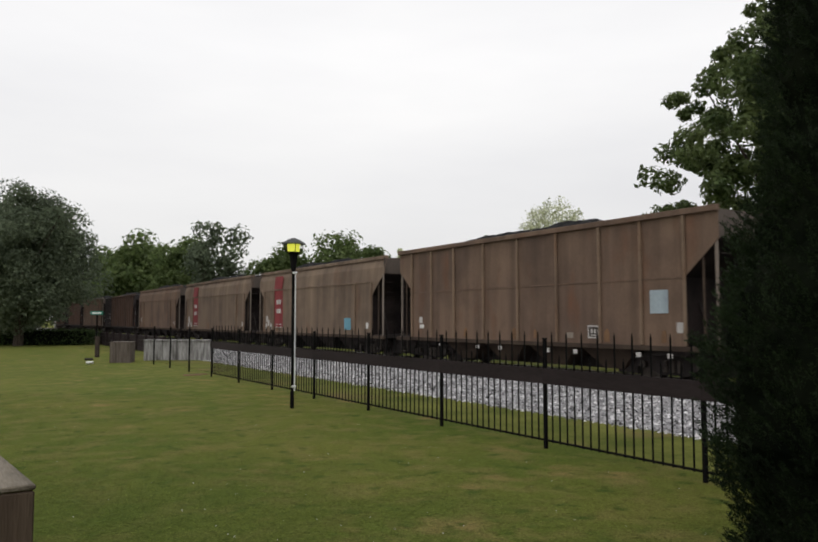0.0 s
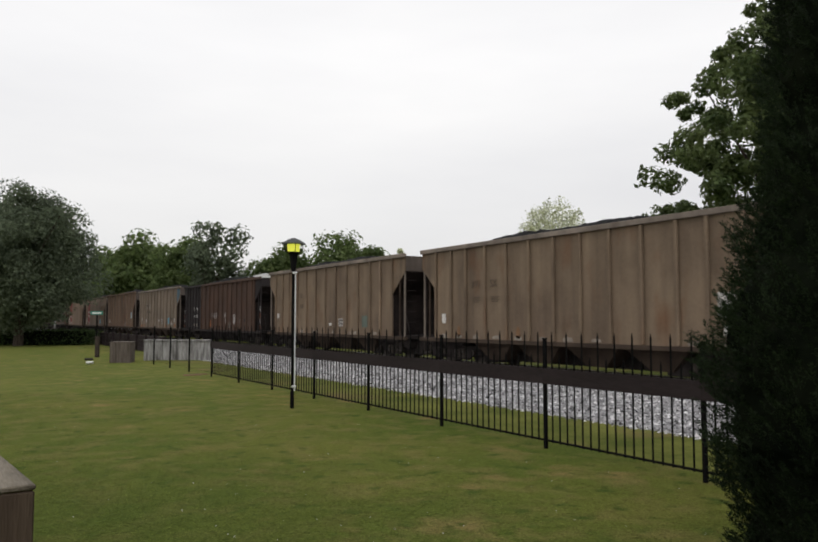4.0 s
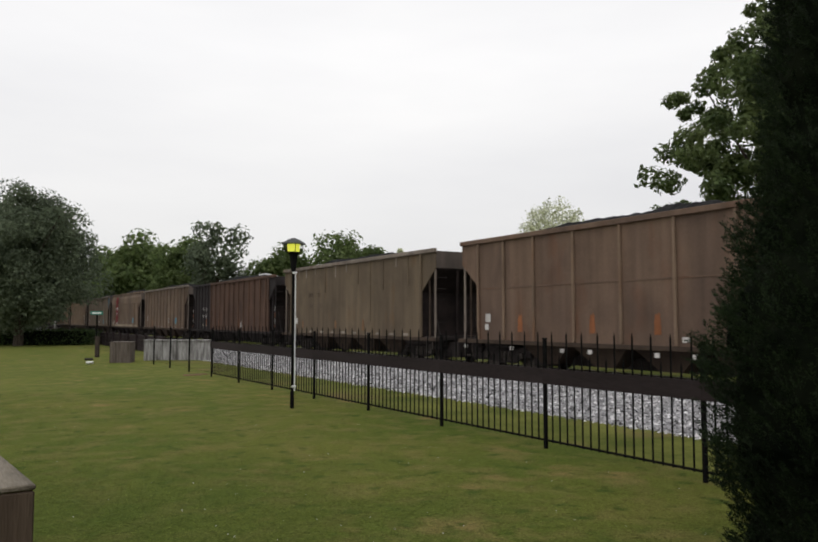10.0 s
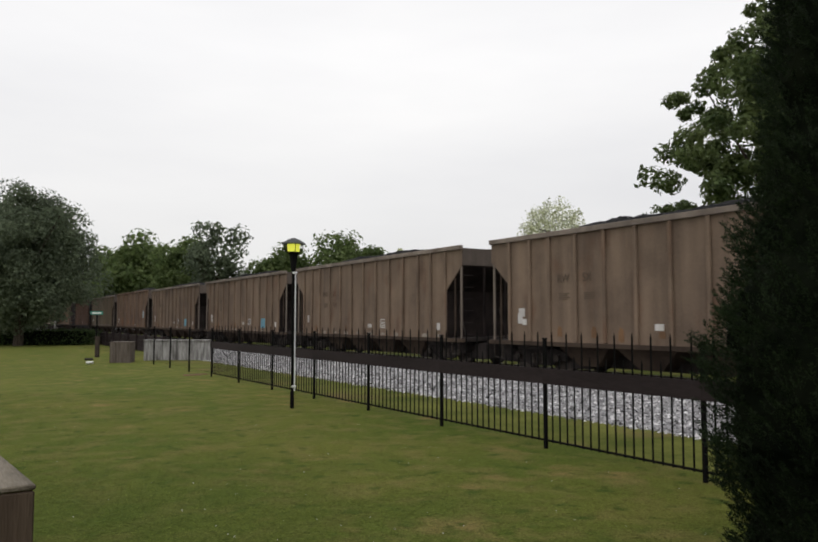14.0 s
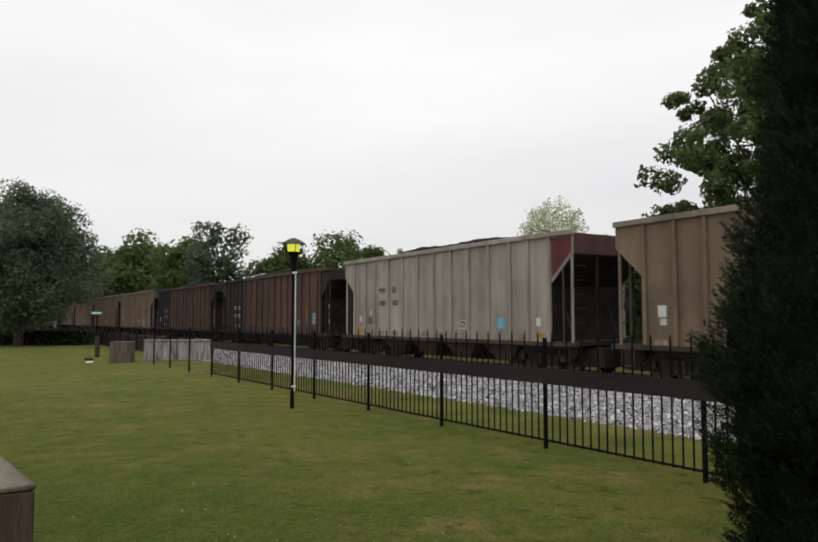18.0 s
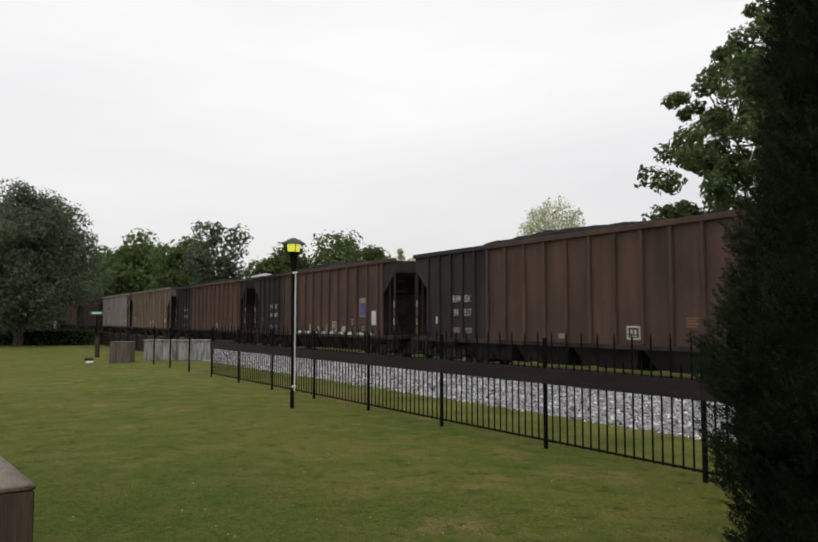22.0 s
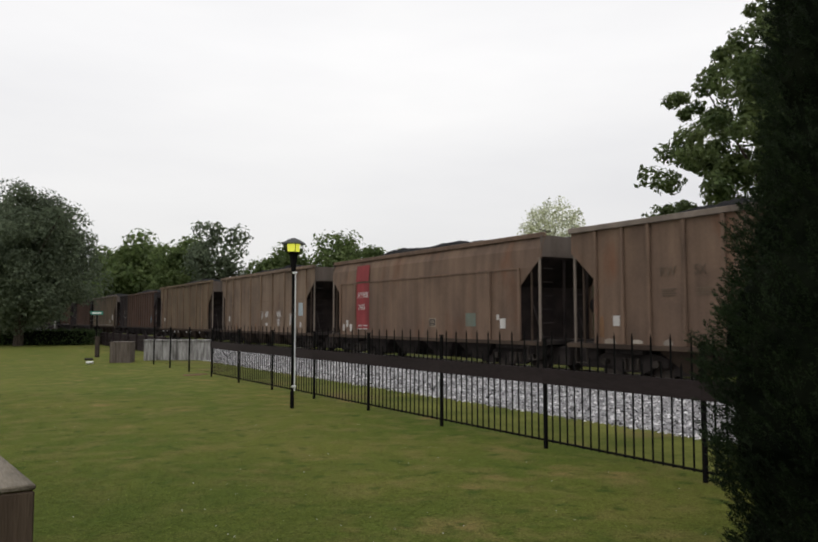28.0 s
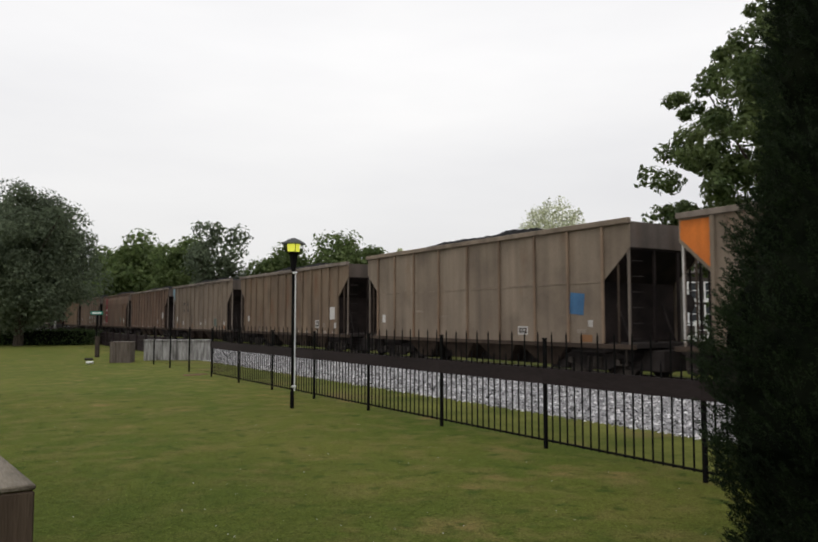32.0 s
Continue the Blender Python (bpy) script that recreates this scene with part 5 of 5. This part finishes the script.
            stick(car, "placard", 0.34, 0.16, bay(kind, L, -a + 6.4), z0 + 0.42, STENCIL_WHITE, "small white stencil patch")
        elif k == "p":
            stick(car, "placard", 0.22, 0.34, bay(kind, L, a - 1.35), z0 + 0.72, STENCIL_WHITE, "small white placard")
            stick(car, "placard", 0.20, 0.26, bay(kind, L, -a + 1.35), z0 + 0.42, STENCIL_WHITE, "small white placard")
            for y in (a - 1.95, a - 5.2):
                if idx == 17 or rng.random() < 0.4:
                    continue
                stick(car, "rust_streak", 0.20, 0.44, bay(kind, L, y - rng.random()), z0 + 0.26, FAINT_ORANGE, "orange rust streak", "ragged")
        elif k == "m":
            for i in range(12):
                y = bay(kind, L, -a + 1.4 + i * (L - 2.8) / 11)
                if rng.random() < 0.2:
                    continue
                stick(car, "sill_patch", (0.30, 0.36, 0.42)[i % 3], (0.12, 0.16)[i % 2], y, z0 + 0.09, WORN_WHITE, "worn white sill patch", "ragged")
        elif k in CORNERS:
            e, material, words = CORNERS[k]
            out = [(e * (a - 0.05), zt - 0.10), (e * (a - 0.88), zt - 0.10), (e * (a - 0.88), z0 + 1.92), (e * (a - 0.05), z0 + 2.68)]
            part("corner_paint", plate(out, "x", -HALF - 0.003, 0.006), material, car, words)
            if k == "f":
                for p in car.children:
                    if p.name.split(".")[0] == "end_sheet":
                        p.material_slots[0].link = "OBJECT"
                        p.material_slots[0].material = DULL_MAROON
        elif k == "q":
            ob = stick(car, "corner_strip", 0.05, 2.5, a - 0.09, z0 + 1.35, STENCIL_WHITE, "pale corner post")
            ob.location.x = -1.556
        elif k == "l":
            stick(car, "sill_band", L - 1.9, 0.24, 0.0, z0 + 0.10, STENCIL_TAN, "pale tan sill band", proud=0.012)
        elif k == "o":
            stick(car, "sill_patch", 0.46, 0.20, bay(kind, L, -a + 1.32), z0 + 0.14, DUSTY_ORANGE, "dusty orange patch")
        elif k == "g":
            for d, z, w, h, n in ((7.26, 0.92, 0.50, 0.56, 9), (8.06, 0.97, 0.50, 0.46, 9), (9.86, 0.98, 0.56, 0.40, 8), (9.86, 0.62, 0.10, 0.50, 2), (11.66, 0.72, 0.52, 0.72, 12)):
                for q in range(n):
                    tall = (0.5, 0.7, 0.9)[q % 3] * h
                    stroke = stick(car, "scrawl", 0.045, tall, a - d + w * ((q + 0.5) / n - 0.5), z0 + z + 0.35 * (h - tall) * (rng.random() * 2 - 1), LETTER_WHITE, "pale chalky scrawl")
                    stroke.rotation_euler = (0.9 * (rng.random() - 0.5), 0, 0)


# what is painted on single cars: distance from the leading end and height over the sill
def mark(idx, name, d, z, w, h, material, label="", shape="sheet", proud=0.0):
    car, lead, L = CAR_OBJECTS[idx]
    return stick(car, name, w, h, L / 2 - d, 0.97 + z, material, label, shape, proud)


def placard(idx, d, z, w=0.22, h=0.26):
    mark(idx, "placard", d, z, w, h, STENCIL_WHITE, "small white placard")


def stencil_box(idx, d, z, w=0.42, h=0.36, material=STENCIL_WHITE):
    mark(idx, "stencil_ground", d, z, w - 0.03, h - 0.03, STENCIL_BLACK, "black ground of the stencil")
    mark(idx, "stencil_box", d, z, w, h, material, "white boxed consolidated stencil", "frame", 0.003)


def drip(idx, d, z, w, h, material=ORANGE_RUST):
    mark(idx, "rust_streak", d, z, w, h, material, "orange rust streak", "ragged")


def blue_square(idx, d, z, w, h, material=SKY_BLUE, label="faded sky-blue square"):
    mark(idx, "dust_border", d, z - 0.02, w + 0.10, h + 0.10, DUST_PATCH, "dusty border of the square")
    mark(idx, "colour_panel", d, z, w, h, material, label, proud=0.004)


def sill_patch(idx, d, w=0.34, h=0.15, material=WORN_WHITE, z=0.10):
    mark(idx, "sill_patch", d, z, w, h, material, "worn white sill patch", "ragged")


def bay_cards(idx, *places):
    """Small white squares on the sloping bays under the sill."""
    for d in places:
        card = mark(idx, "bay_placard", d, -0.24, 0.16, 0.12, STENCIL_WHITE, "small white square under the sill")
        card.location.x = -HALF - 0.075


mark(7, "colour_panel", 12.67, 1.13, 0.56, 0.60, PALE_GREY_BLUE, "pale grey-blue panel")
placard(7, 13.31, 0.47)
placard(7, 1.55, 0.66, 0.20, 0.24)
placard(7, 1.62, 0.42, 0.28, 0.14)
stencil_box(7, 10.41, 0.33)
mark(7, "stencil_patch", 9.49, 0.22, 0.27, 0.16, WORN_WHITE, "small worn stencil patch")
bay_cards(7, 2.97, 5.18, 6.38, 8.61, 9.76, 12.04, 13.03)
for d, w, h in ((4.4, 0.22, 0.36), (7.0, 0.20, 0.42), (8.0, 0.16, 0.30), (10.9, 0.20, 0.40), (12.8, 0.16, 0.36)):
    drip(7, d, 0.24, w, h, FAINT_ORANGE)

for d in (3.36, 4.40):
    mark(8, "letter_patch", d, 1.88, 0.52, 0.38, WORN_WHITE, "worn pale patch behind the letters")
placard(8, 1.46, 0.74)
placard(8, 3.13, 0.57, 0.26, 0.28)
mark(8, "stencil_patch", 7.81, 0.62, 0.28, 0.17, STENCIL_WHITE, "small white stencil patch")
stencil_box(8, 8.93, 0.53)
blue_square(8, 11.12, 0.60, 0.64, 0.50)
mark(8, "stencil_rows", 12.08, 0.74, 0.52, 0.26, STENCIL_BLACK, "small black stencil lines", "rows")
placard(8, 12.0, 0.37, 0.18, 0.14)
placard(8, 12.86, 0.64)
mark(8, "sill_patch", 13.0, 0.22, 0.44, 0.22, ORANGE_RUST, "orange patch")
drip(8, 10.12, 0.17, 0.42, 0.20)
drip(8, 1.48, 0.17, 0.55, 0.26)
drip(8, 2.40, 0.20, 0.50, 0.22)

stencil_box(9, 10.72, 0.34, 0.46, 0.34, WORN_WHITE)
mark(9, "repaint_square", 12.66, 0.60, 0.42, 0.36, BLUE_BLACK, "dark repainted square")
mark(9, "repaint_square", 13.50, 0.64, 0.34, 0.20, BLUE_BLACK, "dark repainted square")
mark(9, "stencil_rows", 12.66, 0.60, 0.34, 0.26, DUST_PATCH, "faded white stencil lines", "rows", 0.004)
drip(9, 6.61, 0.42, 0.16, 0.52)

placard(10, 1.28, 0.89, 0.28, 0.26)
stencil_box(10, 8.83, 0.55)
mark(10, "stencil_patch", 7.73, 0.46, 0.27, 0.13, STENCIL_WHITE, "small white stencil patch")
mark(10, "colour_panel", 11.10, 0.60, 0.48, 0.50, TEAL, "faded grey-teal square")
for d in (3.35, 4.45, 5.85, 6.25, 8.05, 9.70, 10.25, 12.0):
    sill_patch(10, d)

blue_square(13, 11.25, 0.63, 0.56, 0.50)
stencil_box(13, 9.02, 0.53, 0.44, 0.36, WORN_WHITE)
mark(13, "stencil_patch", 6.73, 0.44, 0.32, 0.15, WORN_WHITE, "small worn stencil patch")
drip(13, 10.92, 1.10, 0.10, 0.60, FAINT_ORANGE)

stencil_box(14, 8.95, 0.58)
blue_square(14, 11.12, 0.61, 0.56, 0.48)
placard(14, 1.45, 0.94, 0.26, 0.22)
placard(14, 1.48, 0.68, 0.20, 0.20)
for d, z, w, h in ((6.98, 2.55, 0.07, 0.86), (7.34, 2.62, 0.06, 0.66), (8.16, 2.72, 0.06, 0.40), (8.46, 2.60, 0.09, 0.90)):
    mark(14, "scrape", d, z, w, h, DUST_PATCH, "pale scraped streak")
drip(14, 3.3, 0.40, 0.30, 0.60, FAINT_ORANGE)

stencil_box(15, 10.72, 0.32, 0.47, 0.34)
mark(15, "stencil_rows", 10.80, 0.58, 0.36, 0.07, WORN_WHITE, "small stencil line")
mark(15, "emblem", 4.76, 1.11, 0.34, 0.34, BAY, "faded dark round emblem", "ring")
for d in (3.39, 6.18, 10.16):
    mark(15, "reflector", d, 0.47, 0.12, 0.50, ORANGE_RUST, "rusty orange reflector bar")
mark(15, "stencil_patch", 8.10, 0.21, 0.29, 0.13, DUST_PATCH, "small worn stencil patch")

for d in (3.39, 4.64, 5.79, 6.89, 7.96, 9.13, 10.11, 11.2, 12.3):
    sill_patch(16, d, 0.40, 0.11)
for d, w, h in ((2.4, 0.16, 0.40), (6.12, 0.20, 0.44), (8.80, 0.22, 0.56)):
    drip(16, d, 0.46, w, h, FAINT_ORANGE)
placard(16, 1.62, 0.62, 0.26, 0.28)

for d in (3.08, 6.15, 8.40):
    drip(17, d, 0.57, 0.22, 0.62, ORANGE_RUST)
placard(17, 1.45, 0.73, 0.26, 0.28)
placard(17, 1.38, 0.43, 0.18, 0.20)
bay_cards(17, 0.3, 2.73, 5.01, 6.11, 8.41, 9.50, 11.7)
mark(17, "stencil_patch", 9.25, 0.17, 0.24, 0.13, STENCIL_WHITE, "small white stencil patch")
mark(17, "colour_panel", 12.67, 1.18, 0.50, 0.60, PALE_GREY_BLUE, "pale grey-blue panel")
for d, w, h in ((10.6, 0.16, 0.44), (13.2, 0.14, 0.50)):
    drip(17, d, 0.40, w, h)

for idx, shift in ((18, 0.0), (19, 0.0), (21, 0.05)):
    placard(idx, 1.48 + shift, 0.90, 0.28, 0.26)
    placard(idx, 1.60 + shift, 0.60, 0.18, 0.18)
    mark(idx, "stencil_patch", (7.82, 7.76, 6.81)[(18, 19, 21).index(idx)], 0.47, 0.28, 0.17, STENCIL_WHITE, "small white stencil patch")
stencil_box(18, 9.02, 0.58)
stencil_box(19, 8.86, 0.55)
stencil_box(21, 8.95, 0.55)
for d in (4.21, 5.97, 6.45, 8.27, 8.68, 9.9):
    sill_patch(18, d, 0.32, 0.16)
for d in (4.44, 5.82, 6.36, 7.4, 9.8, 11.0):
    sill_patch(19, d, 0.28, 0.16)
for idx, d, w, h in ((19, 2.92, 0.24, 0.36), (19, 6.30, 0.22, 0.42), (21, 3.21, 0.22, 0.34), (21, 4.57, 0.20, 0.36), (21, 6.9, 0.2, 0.30)):
    drip(idx, d, 0.32, w, h, FAINT_ORANGE)

mark(23, "colour_panel", 14.42, 0.74, 0.46, 0.56, PALE_BLUE, "pale blue panel")
mark(23, "stencil_rows", 12.56, 0.54, 0.50, 0.30, WORN_WHITE, "faded stencil lines", "rows")
stencil_box(23, 10.72, 0.30, 0.46, 0.34, STENCIL_TAN)
drip(23, 13.5, 0.9, 0.20, 0.8, FAINT_ORANGE)

mark(24, "sill_patch", 1.55, 0.20, 0.42, 0.22, YELLOW_PATCH, "yellow patch")
placard(24, 2.40, 0.98, 0.20, 0.26)
placard(24, 1.50, 0.70)
mark(24, "stencil_rows", 2.38, 0.64, 0.40, 0.28, STENCIL_BLACK, "small black stencil lines", "rows")
stencil_box(24, 9.03, 0.50, 0.34, 0.30)
mark(24, "colour_panel", 11.12, 0.58, 0.50, 0.42, SKY_BLUE, "faded sky-blue patch", "ragged")
mark(24, "sill_patch", 13.02, 0.19, 0.44, 0.17, YELLOW_PATCH, "yellow patch")
placard(24, 12.93, 0.60, 0.20, 0.24)
for d in (3.3, 4.4, 5.5, 6.6, 7.8, 8.9, 10.0, 11.0, 12.0):
    drip(24, d, 0.14, 0.5, 0.22, DUST_PATCH)

placard(25, 1.50, 0.88, 0.26, 0.30)
placard(25, 1.53, 0.61, 0.20, 0.17)
placard(25, 13.0, 0.58)

stencil_box(26, 10.72, 0.31, 0.44, 0.34)
for idx, d, z, w, h in ((26, 12.62, 0.59, 0.36, 0.38), (26, 13.47, 0.65, 0.30, 0.20), (27, 13.49, 0.29, 0.62, 0.36), (27, 12.46, 0.57, 0.34, 0.46)):
    mark(idx, "repaint_square", d, z, w, h, BLUE_BLACK, "dark repainted square")
    mark(idx, "stencil_rows", d, z, w * 0.8, h * 0.7, DUST_PATCH if idx == 27 else BAY, "faded stencil lines", "rows", 0.004)

mark(27, "panel_border", 13.44, 1.21, 0.68, 0.82, PANEL_GREY, "grey-tan panel border")
mark(27, "colour_panel", 13.44, 1.13, 0.54, 0.56, PURPLE_BLUE, "purple-blue inset of a panel", proud=0.004)
mark(27, "colour_panel", 14.42, 0.75, 0.46, 0.60, STENCIL_WHITE, "white panel")
stencil_box(27, 10.65, 0.36, 0.40, 0.46)
for d, w, h in ((6.17, 0.30, 0.56), (7.90, 0.22, 0.48), (9.82, 0.24, 0.50), (8.9, 0.4, 0.22), (11.6, 0.5, 0.3)):
    mark(27, "sill_patch", d, 0.26, w, h, WORN_WHITE, "worn white streak over the sill", "ragged")
for k in range(9):
    sill_patch(27, 6.6 + k * 0.93, (0.5, 0.7, 0.6)[k % 3], 0.15, STENCIL_WHITE, 0.06)

stencil_box(28, 10.70, 0.32, 0.44, 0.36)
mark(28, "emblem", 4.74, 1.06, 0.34, 0.33, BAY, "faded dark round emblem", "ring")
mark(28, "stencil_rows", 12.51, 0.60, 0.36, 0.26, FAINT_ORANGE, "faded reddish stencil lines", "rows")
mark(28, "stencil_patch", 8.04, 0.19, 0.30, 0.15, DUST_PATCH, "small worn stencil patch")

placard(29, 1.53, 0.77)
for d in (3.10, 4.38, 5.66, 6.85, 8.00, 9.15, 10.16, 11.3, 12.4):
    sill_patch(29, d, 0.50, 0.17, WORN_WHITE, 0.11)
drip(29, 8.98, 0.43, 0.18, 0.40, FAINT_ORANGE)
mark(29, "colour_panel", 12.60, 0.95, 0.48, 0.56, STENCIL_WHITE, "white panel")
stencil_box(29, 11.16, 0.52, 0.44, 0.38)
mark(29, "stencil_line", 3.36, 1.80, 0.60, 0.22, FADED_INK, "unreadable faded lettering", "rows")
mark(29, "stencil_line", 3.36, 1.28, 0.60, 0.20, FADED_INK, "unreadable faded number", "rows")

for d, m in ((3.58, FAINT_ORANGE), (6.24, ORANGE_RUST), (9.54, ORANGE_RUST)):
    mark(30, "reflector", d, 0.45, 0.12, 0.46, m, "rusty orange reflector bar")
mark(30, "colour_panel", 14.40, 0.71, 0.44, 0.55, PALE_BLUE, "pale blue panel")

placard(31, 1.56, 0.70, 0.24, 0.24)
bay_cards(31, 1.49, 2.76, 5.01, 6.15, 8.4, 9.5, 11.8)
mark(31, "stencil_line", 4.41, 1.10, 0.36, 0.22, FADED_INK, "unreadable faded lettering", "rows")
drip(31, 9.2, 0.40, 0.26, 0.40, FAINT_ORANGE)

stencil_box(33, 8.49, 0.57, 0.44, 0.32, DUST_PATCH)
mark(33, "colour_panel", 10.86, 0.67, 0.58, 0.46, TEAL, "faded teal square")
placard(33, 12.60, 0.55, 0.28, 0.32)
placard(33, 12.35, 0.75, 0.14, 0.18)

placard(34, 1.68, 0.64, 0.24, 0.28)
drip(34, 1.15, 0.5, 0.16, 0.7, FAINT_ORANGE)
mark(34, "colour_panel", 12.83, 1.02, 0.48, 0.50, STENCIL_WHITE, "white panel")
stencil_box(34, 11.20, 0.49, 0.36, 0.34)
placard(34, 13.15, 0.40, 0.22, 0.30)

mark(35, "sill_patch", 1.58, 0.24, 0.42, 0.28, DUSTY_ORANGE, "dusty orange patch")
mark(35, "sill_patch", 13.0, 0.22, 0.44, 0.24, DUSTY_ORANGE, "dusty orange patch")
placard(35, 3.20, 0.44)

mark(36, "colour_panel", 12.85, 0.98, 0.50, 0.58, STENCIL_WHITE, "white panel")
stencil_box(36, 11.20, 0.46, 0.42, 0.38)
placard(36, 1.55, 0.75, 0.28, 0.32)
placard(36, 13.15, 0.41, 0.18, 0.26)
mark(36, "stencil_rows", 11.95, 0.40, 0.26, 0.22, WORN_WHITE, "faded stencil lines", "rows")

tilted = mark(37, "colour_panel", 12.45, 1.13, 0.56, 0.62, DEEP_BLUE, "sky-blue panel")
tilted.rotation_euler = (0.10, 0, 0)
stencil_box(37, 10.10, 0.33, 0.44, 0.26)
placard(37, 1.41, 0.72, 0.24, 0.32)
placard(37, 12.97, 0.56, 0.17, 0.19)
mark(37, "stencil_rows", 12.63, 0.34, 0.38, 0.12, WORN_WHITE, "faded stencil lines", "rows")
for d, z, w, h in ((3.1, 1.9, 0.10, 0.22), (4.0, 1.0, 0.8, 0.10), (5.9, 0.8, 0.7, 0.08), (5.5, 1.5, 0.09, 0.2)):
    mark(37, "scrape", d, z, w, h, DUST_PATCH, "pale scraped streak", "ragged")


# ---------------------------------------------------------------- movement of the train
SCALE = 30.15        # metres along the line
START = -9.72


def run(t):
    """How far the train has come after t seconds, in train units."""
    return 0.527 * t - 0.0004 * t * t


def motions():
    times = [i * 2.0 for i in range(17)]
    for car, lead, L in CAR_OBJECTS:
        walk(car, [(t, pose(TRACK_X, SCALE * (lead + run(t)) + START - L / 2, RAIL_TOP)) for t in times])
    # wheels roll without slipping; wheels at the same place on their trucks share their keys
    rolled = {}
    for car, lead, L in CAR_OBJECTS:
        for p in car.children_recursive:
            if p.name.split(".")[0] != "wheelset":
                continue
            spot = tuple(round(c, 3) for c in p.location)
            if spot not in rolled:
                turn = math.degrees(SCALE / 0.457)
                walk(p, [(i / FPS, pose(*spot, -turn * run(i / FPS))) for i in range(32 * FPS + 1)])
                rolled[spot] = p.animation_data
            else:
                p.rotation_mode = "QUATERNION"
                keys = p.animation_data_create()
                keys.action = rolled[spot].action
                keys.action_slot = rolled[spot].action_slot


motions()
